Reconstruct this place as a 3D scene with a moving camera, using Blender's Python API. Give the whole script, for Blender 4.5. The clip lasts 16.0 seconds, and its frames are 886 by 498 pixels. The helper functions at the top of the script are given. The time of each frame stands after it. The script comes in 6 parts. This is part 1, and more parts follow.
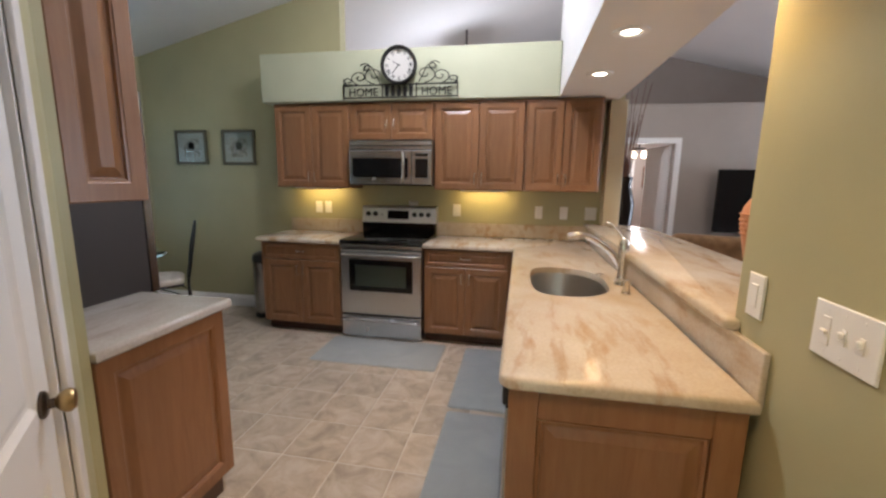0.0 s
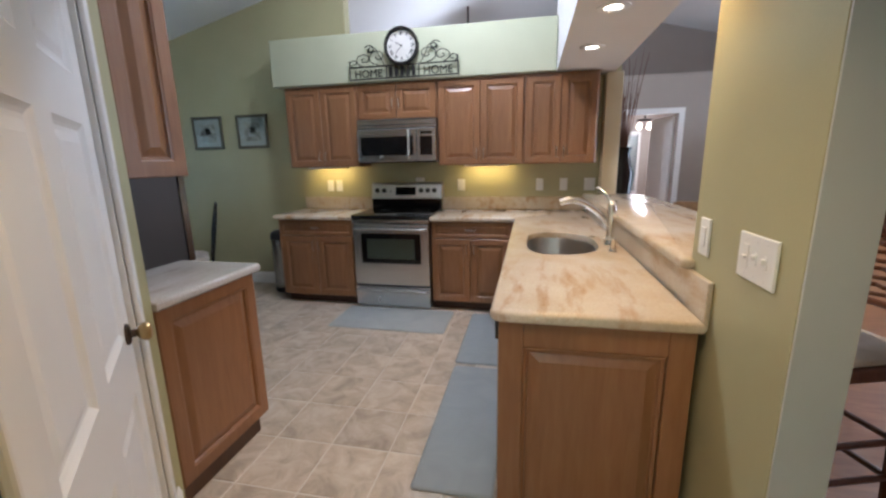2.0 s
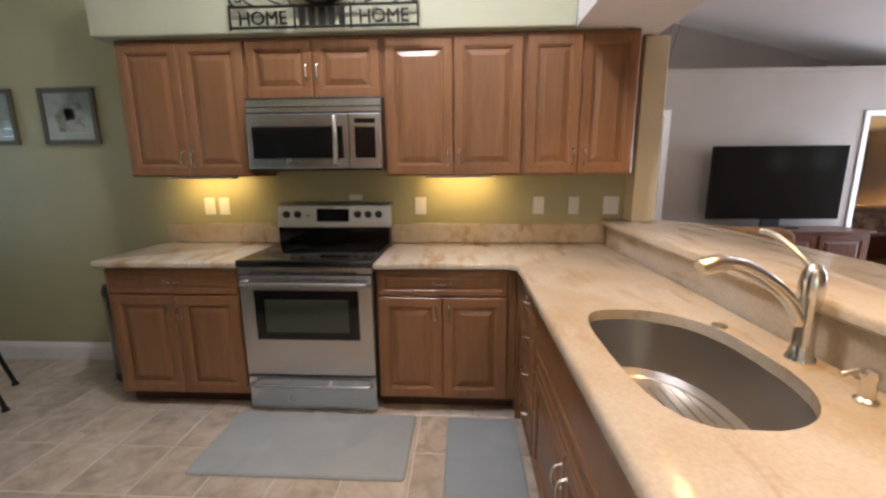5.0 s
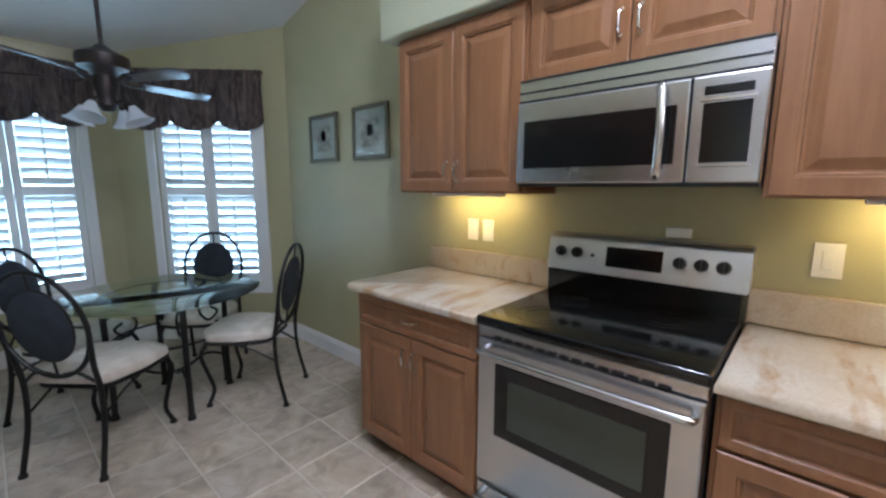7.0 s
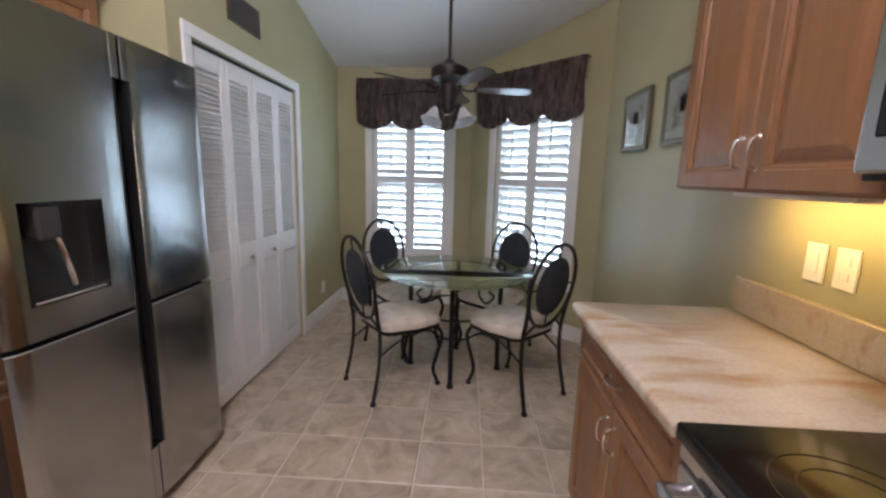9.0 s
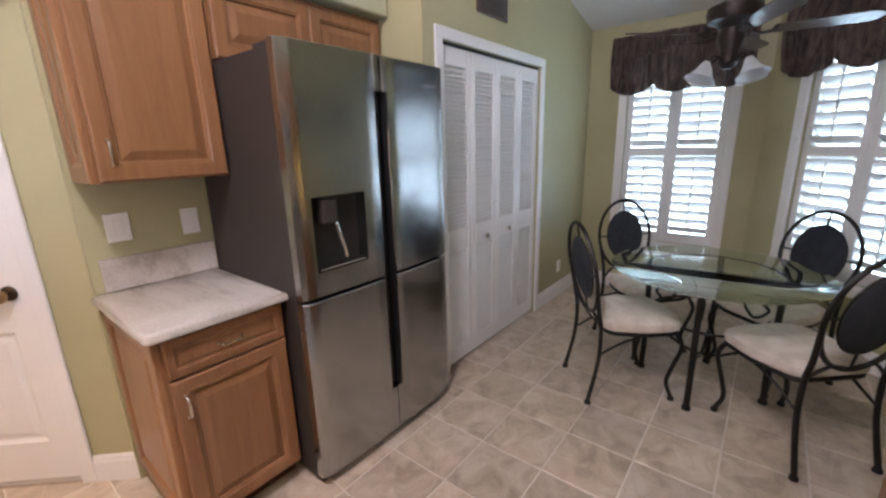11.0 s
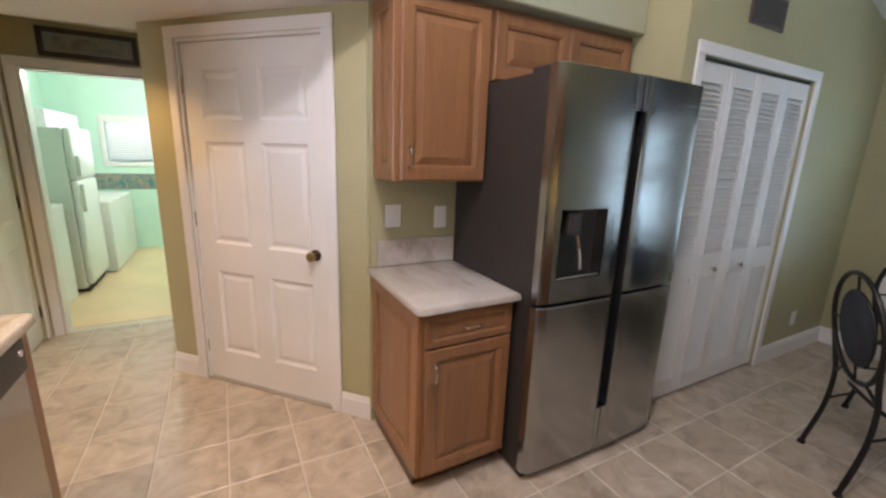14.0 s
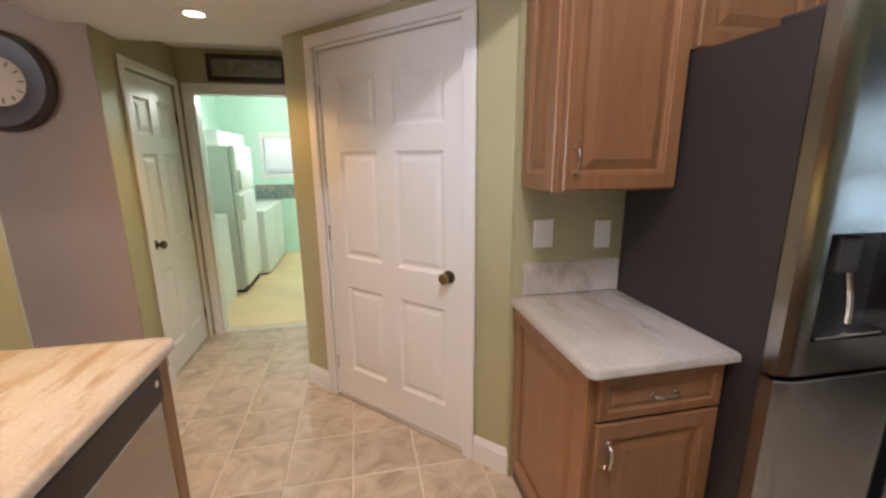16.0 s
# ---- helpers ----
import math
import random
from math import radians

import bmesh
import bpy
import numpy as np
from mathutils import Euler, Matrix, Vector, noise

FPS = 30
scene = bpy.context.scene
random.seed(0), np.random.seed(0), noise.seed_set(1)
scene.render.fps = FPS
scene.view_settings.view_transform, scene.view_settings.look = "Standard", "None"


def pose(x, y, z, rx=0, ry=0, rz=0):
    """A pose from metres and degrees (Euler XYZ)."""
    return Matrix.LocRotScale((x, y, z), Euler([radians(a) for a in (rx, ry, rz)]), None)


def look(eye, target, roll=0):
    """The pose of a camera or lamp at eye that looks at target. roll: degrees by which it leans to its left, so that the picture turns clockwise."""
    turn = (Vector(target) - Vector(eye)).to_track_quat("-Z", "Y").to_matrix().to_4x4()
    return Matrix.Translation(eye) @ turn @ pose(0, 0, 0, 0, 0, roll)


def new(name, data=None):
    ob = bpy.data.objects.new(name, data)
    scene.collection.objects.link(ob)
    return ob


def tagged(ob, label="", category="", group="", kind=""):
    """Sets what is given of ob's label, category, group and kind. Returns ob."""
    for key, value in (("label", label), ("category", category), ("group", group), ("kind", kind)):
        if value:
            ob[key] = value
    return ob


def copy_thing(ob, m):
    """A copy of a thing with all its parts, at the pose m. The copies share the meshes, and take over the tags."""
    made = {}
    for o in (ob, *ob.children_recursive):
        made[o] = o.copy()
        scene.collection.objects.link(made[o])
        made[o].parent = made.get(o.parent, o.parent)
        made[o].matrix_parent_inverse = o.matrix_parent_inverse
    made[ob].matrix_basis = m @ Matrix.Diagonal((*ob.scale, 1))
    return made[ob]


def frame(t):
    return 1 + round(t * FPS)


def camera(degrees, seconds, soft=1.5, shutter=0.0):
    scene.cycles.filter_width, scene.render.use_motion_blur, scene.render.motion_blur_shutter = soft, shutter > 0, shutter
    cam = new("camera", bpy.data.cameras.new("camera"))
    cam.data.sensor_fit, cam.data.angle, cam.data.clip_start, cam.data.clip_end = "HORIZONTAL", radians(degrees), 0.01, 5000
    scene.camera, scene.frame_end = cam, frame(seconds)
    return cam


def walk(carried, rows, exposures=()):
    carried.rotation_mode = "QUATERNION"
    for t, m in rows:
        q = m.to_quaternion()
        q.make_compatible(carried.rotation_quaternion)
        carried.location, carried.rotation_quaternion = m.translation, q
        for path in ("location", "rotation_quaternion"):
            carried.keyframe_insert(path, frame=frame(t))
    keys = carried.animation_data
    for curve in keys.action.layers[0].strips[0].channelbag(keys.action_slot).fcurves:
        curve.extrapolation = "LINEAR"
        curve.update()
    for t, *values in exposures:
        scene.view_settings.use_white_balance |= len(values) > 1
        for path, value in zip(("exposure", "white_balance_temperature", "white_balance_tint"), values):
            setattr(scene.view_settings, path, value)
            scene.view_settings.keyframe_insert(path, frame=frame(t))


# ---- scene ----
cam = camera(94.8, 16.0, soft=2.5)
PATH = [
    (0, (0.008, 0.978, 1.455), (-0.353, 2.917, 1.124), 0.8),
    (0.5, (0.083, 0.804, 1.432), (-0.233, 2.735, 1.021), -1.2),
    (1, (0.113, 0.708, 1.423), (-0.244, 2.635, 1.022), -2.1),
    (1.5, (0.118, 0.697, 1.416), (-0.286, 2.609, 0.989), -1.7),
    (2, (0.095, 0.757, 1.412), (-0.315, 2.669, 0.99), -1.1),
    (2.5, (0.064, 0.934, 1.397), (-0.266, 2.855, 0.952), -0.0),
    (3, (-0.006, 1.164, 1.43), (-0.226, 3.112, 1.035), 0.8),
    (3.2, (-0.022, 1.255, 1.436), (-0.233, 3.206, 1.051), 0.5),
    (5.3, (-0.362, 2.384, 1.388), (-0.458, 4.345, 1.005), -0.4),
    (5.5, (-0.387, 2.479, 1.379), (-0.557, 4.432, 0.986), -0.7),
    (6, (-0.402, 2.743, 1.408), (-0.91, 4.65, 1.087), -1.2),
    (6.5, (-0.51, 2.931, 1.408), (-1.438, 4.668, 1.059), -1.4),
    (7, (-0.668, 3.165, 1.4), (-1.988, 4.637, 1.101), 0.2),
    (7.5, (-0.786, 3.399, 1.393), (-2.408, 4.526, 1.073), -1.1),
    (8, (-0.899, 3.657, 1.4), (-2.745, 4.353, 1.072), -0.4),
    (8.5, (-0.906, 3.814, 1.372), (-2.852, 4.184, 1.095), 0.1),
    (9, (-0.796, 3.929, 1.391), (-2.763, 3.821, 1.046), 1.5),
    (9.5, (-0.881, 4.002, 1.426), (-2.808, 3.549, 1.143), -0.5),
    (10, (-0.944, 4.023, 1.439), (-2.748, 3.221, 1.12), -0.8),
    (12.3, (-0.942, 4.094, 1.513), (-2.212, 2.642, 0.985), -1.6),
    (12.5, (-0.93, 4.094, 1.502), (-2.173, 2.598, 1.034), -1.5),
    (13, (-0.871, 4.059, 1.511), (-2.022, 2.479, 1.089), -1.1),
    (13.5, (-0.76, 3.984, 1.498), (-1.802, 2.333, 1.064), 0.6),
    (14, (-0.639, 3.917, 1.496), (-1.567, 2.205, 1.043), 2.0),
    (14.5, (-0.537, 3.878, 1.496), (-1.355, 2.109, 1.048), 1.8),
    (15, (-0.518, 3.798, 1.491), (-1.243, 1.995, 1.018), 1.7),
    (15.5, (-0.569, 3.664, 1.49), (-1.153, 1.805, 1.037), 0.7),
    (16, (-0.656, 3.504, 1.497), (-1.049, 1.594, 1.05), -0.5),
]
walk(cam, [(t, look(eye, target, roll)) for t, eye, target, roll in PATH],
     exposures=[(0, -0.15, 5600, 13), (0.7, -0.1, 5050, 11), (2.2, -0.1, 5150, 11), (3.2, -0.15, 5900, 12), (5.5, 0.02, 5700, 15), (6.5, 0.15, 5150, 11), (7.3, 0.36, 4950, 12), (8, 0.39, 5600, 18), (8.6, 0.24, 5950, 22), (9.1, 0.29, 5950, 24), (9.7, 0.46, 5900, 25), (12.5, 0.25, 5950, 22), (16, 0.05, 5900, 18)])

# ---- light ----
world = bpy.data.worlds.new("world")
scene.world = world
world.use_nodes = True
wn, wl = world.node_tree.nodes, world.node_tree.links
sky = wn.new("ShaderNodeTexSky")
sky.sky_type, sky.sun_disc = "NISHITA", False
sky.sun_elevation, sky.sun_rotation = radians(55), radians(200)
wl.new(sky.outputs["Color"], wn["Background"].inputs["Color"])
wn["Background"].inputs["Strength"].default_value = 0.12


def lamp(name, kind, m, power, color, **settings):
    data = bpy.data.lights.new(name, kind)
    data.energy, data.color = power, color
    for key, value in settings.items():
        if key == "size":
            data.size = value
        elif key == "size_y":
            data.shape, data.size_y = "RECTANGLE", value
        elif key == "radius":
            data.shadow_soft_size = value
        elif key == "cone":
            data.spot_size, data.spot_blend = radians(value), 0.6
        elif key == "angle":
            data.angle = radians(value)
    ob = new(name, data)
    ob.matrix_world = m
    return ob


WARM, DAY = (1.0, 0.60, 0.22), (0.68, 0.90, 1.0)
lamp("sun", "SUN", look((3, -6, 9), (0, 0, 0)), 3.0, (1.0, 0.95, 0.86), angle=0.5)
# skylight in the nook's windows
lamp("window_light", "AREA", look((-5.325, 3.31, 1.32), (-3.5, 3.31, 1.32)), 26, DAY, size=0.8, size_y=1.55)
lamp("window_light", "AREA", look((-4.745, 4.59, 1.32), (-3.6, 3.445, 1.32)), 26, DAY, size=0.8, size_y=1.55)
# daylight for the living room, from an assumed wide opening in its unseen side wall
lamp("window_light", "AREA", look((6.95, 6.6, 1.15), (3.0, 6.2, 1.2)), 165, (0.90, 0.96, 1.0), size=2.1, size_y=2.1)
# laundry window
lamp("window_light", "AREA", look((0.31, -3.42, 1.52), (0.2, -2.0, 0.9)), 9, (0.80, 1.0, 0.92), size=0.9, size_y=0.9)
# recessed lamps; the one at y = 2.40 is assumed, to brighten the wall end
for px, py, pz, power in ((0.49, 3.18, 2.15, 23), (0.49, 3.96, 2.15, 23), (0.06, 1.18, 2.15, 40), (0.49, 2.40, 2.15, 42)):
    lamp("recessed_bulb", "SPOT", look((px, py, pz), (px, py, 0)), power, WARM, radius=0.05, cone=125)
# the kitchen's ceiling lamp, high in the vault, and those of the laundry and the living room
lamp("ceiling_bulb", "AREA", look((-0.75, 3.62, 3.40), (-0.28, 3.62, 1.46)), 27, (1.0, 0.93, 0.89), size=0.24)
lamp("ceiling_bulb", "POINT", pose(-0.75, 3.62, 3.36), 50, (1.0, 0.93, 0.89), radius=0.10)
lamp("ceiling_bulb", "POINT", pose(-0.1, -1.9, 2.22), 46, (1.0, 1.0, 0.82), radius=0.15)
lamp("ceiling_bulb", "POINT", pose(3.2, 4.6, 2.85), 58, (1.0, 0.88, 0.74), radius=0.12)
lamp("ceiling_bulb", "POINT", pose(-0.82, 6.9, 2.48), 80, (1.0, 0.95, 0.92), radius=0.12)
lamp("bedside_bulb", "POINT", pose(7.22, 10.85, 1.27), 30, WARM, radius=0.08)
# under the wall cabinets
for px in (-2.02, -0.33):
    lamp("strip_bulb", "AREA", look((px, 4.86, 1.325), (px, 5.06, 1.185)), 1.4, (1.0, 0.64, 0.18), size=0.44, size_y=0.05)

# ---- materials ----


def material(name, color, rough=0.5, metal=0.0, **extra):
    m = bpy.data.materials.new(name)
    m.use_nodes = True
    b = m.node_tree.nodes["Principled BSDF"]
    b.inputs["Base Color"].default_value = (*color, 1)
    b.inputs["Roughness"].default_value, b.inputs["Metallic"].default_value = rough, metal
    for key, value in extra.items():
        b.inputs[key.replace("_", " ")].default_value = value
    return m


def node(m, kind, **inputs):
    n = m.node_tree.nodes.new(kind)
    for key, value in inputs.items():
        n.inputs[key.replace("_", " ")].default_value = value
    return n


def join(m, a, b):
    m.node_tree.links.new(a, b)


def shader(m):
    return m.node_tree.nodes["Principled BSDF"]


def coords(m, scale=(1, 1, 1), turn=(0, 0, 0)):
    tex, mp = node(m, "ShaderNodeTexCoord"), node(m, "ShaderNodeMapping", Scale=scale, Rotation=turn)
    join(m, tex.outputs["Object"], mp.inputs["Vector"])
    return mp.outputs["Vector"]


def ramp(m, fac, stops):
    r = node(m, "ShaderNodeValToRGB")
    r.color_ramp.elements[0].position, r.color_ramp.elements[0].color = stops[0][0], (*stops[0][1], 1)
    r.color_ramp.elements[1].position, r.color_ramp.elements[1].color = stops[-1][0], (*stops[-1][1], 1)
    for p, c in stops[1:-1]:
        r.color_ramp.elements.new(p).color = (*c, 1)
    join(m, fac, r.inputs["Fac"])
    return r.outputs["Color"]


def bump(m, fac, strength, distance=0.002):
    b = node(m, "ShaderNodeBump", Strength=strength, Distance=distance)
    join(m, fac, b.inputs["Height"])
    join(m, b.outputs["Normal"], shader(m).inputs["Normal"])


def mixed(m, fac, a, b, blend="MIX"):
    n = m.node_tree.nodes.new("ShaderNodeMix")
    n.data_type, n.blend_type = "RGBA", blend
    for source, slot in ((fac, 0), (a, 6), (b, 7)):
        if isinstance(source, (int, float)):
            n.inputs[slot].default_value = source
        elif isinstance(source, tuple):
            n.inputs[slot].default_value = (*source, 1)
        else:
            join(m, source, n.inputs[slot])
    return n.outputs[2]


def painted(name, color, rough=0.6, spread=0.06, texture=0.25, scale=160.0):
    """Rolled wall paint: orange-peel relief and faint cloudy unevenness."""
    m = material(name, color, rough)
    v = coords(m)
    big = node(m, "ShaderNodeTexNoise", Scale=1.3, Detail=4.0, Roughness=0.6)
    fine = node(m, "ShaderNodeTexNoise", Scale=scale, Detail=2.0)
    for n in (big, fine):
        join(m, v, n.inputs["Vector"])
    low, high = tuple(c * (1 - spread) for c in color), tuple(min(1, c * (1 + spread)) for c in color)
    join(m, ramp(m, big.outputs["Fac"], ((0.3, low), (0.7, high))), shader(m).inputs["Base Color"])
    bump(m, fine.outputs["Fac"], texture, 0.001)
    return m


def wooden(name, dark, light, rough=0.32, scale=(22, 22, 2.2)):
    m = material(name, light, rough)
    v = coords(m, scale)
    info = node(m, "ShaderNodeObjectInfo")
    shift = node(m, "ShaderNodeVectorMath")
    shift.operation = "ADD"
    join(m, v, shift.inputs[0])
    join(m, info.outputs["Random"], shift.inputs[1])
    grain = node(m, "ShaderNodeTexNoise", Scale=1.6, Detail=6.0, Roughness=0.62, Distortion=0.6)
    pores = node(m, "ShaderNodeTexNoise", Scale=9.0, Detail=3.0)
    cloud = node(m, "ShaderNodeTexNoise", Scale=0.12, Detail=2.0)
    for n in (grain, pores, cloud):
        join(m, shift.outputs[0], n.inputs["Vector"])
    base = ramp(m, grain.outputs["Fac"], ((0.28, dark), (0.5, tuple((a + b) / 2 for a, b in zip(dark, light))), (0.72, light)))
    tone = ramp(m, cloud.outputs["Fac"], ((0.3, (0.82, 0.82, 0.82)), (0.7, (1.08, 1.05, 1.0))))
    join(m, mixed(m, 1.0, base, tone, "MULTIPLY"), shader(m).inputs["Base Color"])
    bump(m, pores.outputs["Fac"], 0.10, 0.0006)
    return m


WALL = painted("wall_paint_olive", (0.41, 0.382, 0.216), 0.44)
PALE = painted("wall_paint_cream", (0.60, 0.53, 0.37))
SOFFIT = painted("wall_paint_pale_green", (0.46, 0.475, 0.33))
PURPLE = painted("wall_paint_mauve", (0.29, 0.21, 0.155))
LIVING = painted("wall_paint_greige", (0.37, 0.325, 0.285))
MINT = painted("wall_paint_mint", (0.58, 0.82, 0.70))
CEIL = painted("ceiling_paint", (0.74, 0.73, 0.71), 0.8, 0.03, 0.5, 90)
WHITE = painted("white_gloss_paint", (0.78, 0.77, 0.75), 0.35, 0.03, 0.06, 40)
WOOD = wooden("cabinet_wood", (0.235, 0.109, 0.045), (0.306, 0.152, 0.066))
# toe kicks: the cabinets' grain in a far darker brown
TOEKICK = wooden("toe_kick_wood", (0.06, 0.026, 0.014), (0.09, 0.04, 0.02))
DARKWOOD = wooden("stool_wood", (0.085, 0.028, 0.012), (0.15, 0.055, 0.024))
OAK = wooden("plank_floor", (0.24, 0.092, 0.032), (0.40, 0.175, 0.066), 0.3, (3, 14, 14))


GOLDEN = ((0.45, 0.345, 0.215), (0.525, 0.445, 0.335), (0.58, 0.53, 0.45), (0.38, 0.24, 0.12))
# same stone as by neutral daylight: that light is put into these colours
DAYLIT = ((0.47, 0.42, 0.365), (0.57, 0.53, 0.475), (0.65, 0.62, 0.575), (0.36, 0.315, 0.26))


def granite_material(name, low, middle, high, vein):
    m = material(name, middle, 0.18)
    v = coords(m, (1.0, 1.0, 1.0))
    warp = node(m, "ShaderNodeTexNoise", Scale=2.2, Detail=3.0)
    join(m, v, warp.inputs["Vector"])
    pushed = node(m, "ShaderNodeVectorMath")
    pushed.operation = "MULTIPLY_ADD"
    join(m, warp.outputs["Color"], pushed.inputs[0])
    pushed.inputs[1].default_value = (0.12, 0.12, 0.12)
    join(m, v, pushed.inputs[2])
    stretch = node(m, "ShaderNodeMapping", Scale=(13.0, 2.4, 9.0), Rotation=(0, 0, 0.10))
    join(m, pushed.outputs[0], stretch.inputs["Vector"])
    veins = node(m, "ShaderNodeTexNoise", Scale=1.0, Detail=7.0, Roughness=0.62)
    join(m, stretch.outputs[0], veins.inputs["Vector"])
    cloud = node(m, "ShaderNodeTexNoise", Scale=1.6, Detail=6.0, Roughness=0.6)
    join(m, pushed.outputs[0], cloud.inputs["Vector"])
    specks = node(m, "ShaderNodeTexNoise", Scale=90.0, Detail=3.0)
    join(m, v, specks.inputs["Vector"])
    ground = ramp(m, cloud.outputs["Fac"], ((0.30, low), (0.5, middle), (0.68, high)))
    patch = node(m, "ShaderNodeTexNoise", Scale=1.9, Detail=3.0, Distortion=0.5)
    join(m, v, patch.inputs["Vector"])
    where = ramp(m, patch.outputs["Fac"], ((0.40, (0.12, 0.12, 0.12)), (0.58, (1, 1, 1))))
    streak = mixed(m, 1.0, ramp(m, veins.outputs["Fac"], ((0.33, (0.95, 0.95, 0.95)), (0.50, (0, 0, 0)))), where, "MULTIPLY")
    tint = mixed(m, streak, ground, vein)
    grey = ramp(m, veins.outputs["Fac"], ((0.62, (0, 0, 0)), (0.78, (0.45, 0.45, 0.45))))
    tint = mixed(m, grey, tint, (0.50, 0.46, 0.40))
    grains = ramp(m, specks.outputs["Fac"], ((0.35, (0.93, 0.92, 0.91)), (0.65, (1.03, 1.03, 1.03))))
    join(m, mixed(m, 1.0, tint, grains, "MULTIPLY"), shader(m).inputs["Base Color"])
    return m


def tile_material():
    m = material("travertine_tile", (0.42, 0.36, 0.28), 0.38)
    v = coords(m)
    info = node(m, "ShaderNodeObjectInfo")
    shift = node(m, "ShaderNodeVectorMath")
    shift.operation = "MULTIPLY_ADD"
    join(m, info.outputs["Random"], shift.inputs[0])
    shift.inputs[1].default_value = (17.0, 31.0, 7.0)
    join(m, v, shift.inputs[2])
    cloud = node(m, "ShaderNodeTexNoise", Scale=7.0, Detail=8.0, Roughness=0.62, Distortion=0.8)
    pits = node(m, "ShaderNodeTexNoise", Scale=70.0, Detail=3.0)
    for n in (cloud, pits):
        join(m, shift.outputs[0], n.inputs["Vector"])
    base = ramp(m, cloud.outputs["Fac"], ((0.32, (0.33, 0.270, 0.200)), (0.5, (0.475, 0.395, 0.300)), (0.68, (0.58, 0.515, 0.425))))
    tone = ramp(m, info.outputs["Random"], ((0.0, (0.88, 0.88, 0.88)), (1.0, (1.06, 1.05, 1.03))))
    join(m, mixed(m, 1.0, base, tone, "MULTIPLY"), shader(m).inputs["Base Color"])
    join(m, ramp(m, pits.outputs["Fac"], ((0.3, (0.30, 0.30, 0.30)), (0.7, (0.48, 0.48, 0.48)))), shader(m).inputs["Roughness"])
    bump(m, pits.outputs["Fac"], 0.12, 0.001)
    return m


def brushed(name, color, rough):
    """Brushed metal: smudges and faint unevenness of the gloss."""
    m = material(name, color, rough, 1.0)
    v = coords(m, (3, 3, 1.5))
    smudge = node(m, "ShaderNodeTexNoise", Scale=2.2, Detail=5.0, Roughness=0.6)
    join(m, v, smudge.inputs["Vector"])
    join(m, ramp(m, smudge.outputs["Fac"], ((0.3, (rough * 0.88,) * 3), (0.7, (rough * 1.15,) * 3))), shader(m).inputs["Roughness"])
    return m


def fabric(name, dark, light, scale=6.0, weave=300.0, stretch=(1, 1, 1)):
    m = material(name, light, 0.9)
    v = coords(m, stretch)
    cloud = node(m, "ShaderNodeTexNoise", Scale=scale, Detail=5.0, Distortion=1.0)
    threads = node(m, "ShaderNodeTexNoise", Scale=weave, Detail=2.0)
    for n in (cloud, threads):
        join(m, v, n.inputs["Vector"])
    join(m, ramp(m, cloud.outputs["Fac"], ((0.35, dark), (0.65, light))), shader(m).inputs["Base Color"])
    bump(m, threads.outputs["Fac"], 0.4, 0.001)
    return m


GRANITE, TILE = granite_material("golden_granite", *GOLDEN), tile_material()
# daylit copy of the granite, for the small counter and its backsplash
DAYLITGRANITE = granite_material("daylit_granite", *DAYLIT)
GROUT = painted("grout", (0.62, 0.57, 0.49), 0.85, 0.1, 0.5, 200)
STEEL, STEELV = brushed("stainless_steel", (0.60, 0.60, 0.61), 0.24), brushed("dark_stainless_steel", (0.42, 0.42, 0.415), 0.19)
SINKSTEEL = brushed("sink_steel", (0.43, 0.41, 0.385), 0.32)
# lighter, rougher copy of the range's steel, with the bright room's reflection in its colour
BRIGHTSTEEL = brushed("brightened_panel_steel", (0.72, 0.71, 0.69), 0.40)
CHROME = material("brushed_nickel", (0.72, 0.69, 0.64), 0.2, 1.0)
BLACKGLASS = material("black_glass", (0.006, 0.006, 0.006), 0.12)
# grey-green base colour stands in for the room mirrored in the oven window
OVENREFLECTION = material("oven_glass_reflection", (0.055, 0.065, 0.05), 0.09)
BLACK = material("black_plastic", (0.012, 0.012, 0.012), 0.35)
DARKSIDE = painted("dark_grey_enamel", (0.032, 0.025, 0.021), 0.55, 0.05, 0.2, 300)
IRON = material("wrought_iron", (0.022, 0.020, 0.018), 0.42, 0.6)
BRASS = material("brass", (0.40, 0.29, 0.13), 0.3, 1.0)
BRONZE = material("oil_rubbed_bronze", (0.10, 0.075, 0.055), 0.35, 1.0)
PLATE = material("switch_plastic", (0.80, 0.79, 0.75), 0.35)
CREAM = fabric("cream_seat_fabric", (0.52, 0.46, 0.38), (0.64, 0.58, 0.50), 9)
NAVY = fabric("dark_blue_fabric", (0.018, 0.022, 0.03), (0.03, 0.036, 0.046), 9)
# dark print; upright gather stripes and a tan sheen are mixed into its colour
VALANCE = fabric("patterned_valance_sheen", (0.075, 0.058, 0.056), (0.24, 0.18, 0.15), 1.0, 300.0, (26, 26, 5))
MAT = fabric("grey_rubber_mat", (0.31, 0.33, 0.32), (0.35, 0.365, 0.355), 4, 160)
GLASS = material("clear_glass", (0.95, 1.0, 0.98), 0.0, Transmission_Weight=1.0, IOR=1.45)
TABLEGLASS = material("table_glass", (0.80, 0.93, 0.90), 0.0, Transmission_Weight=1.0, IOR=1.10)
SHADE = material("frosted_glass", (0.80, 0.82, 0.84), 0.4, Transmission_Weight=0.3)
PAPER = painted("mat_board", (0.40, 0.39, 0.34), 0.8)
FRAMEMETAL = material("aged_silver_frame", (0.15, 0.135, 0.09), 0.4, 0.5)


def glowing(name, color, strength):
    m = material(name, color, 0.5)
    shader(m).inputs["Emission Color"].default_value = (*color, 1)
    shader(m).inputs["Emission Strength"].default_value = strength
    return m


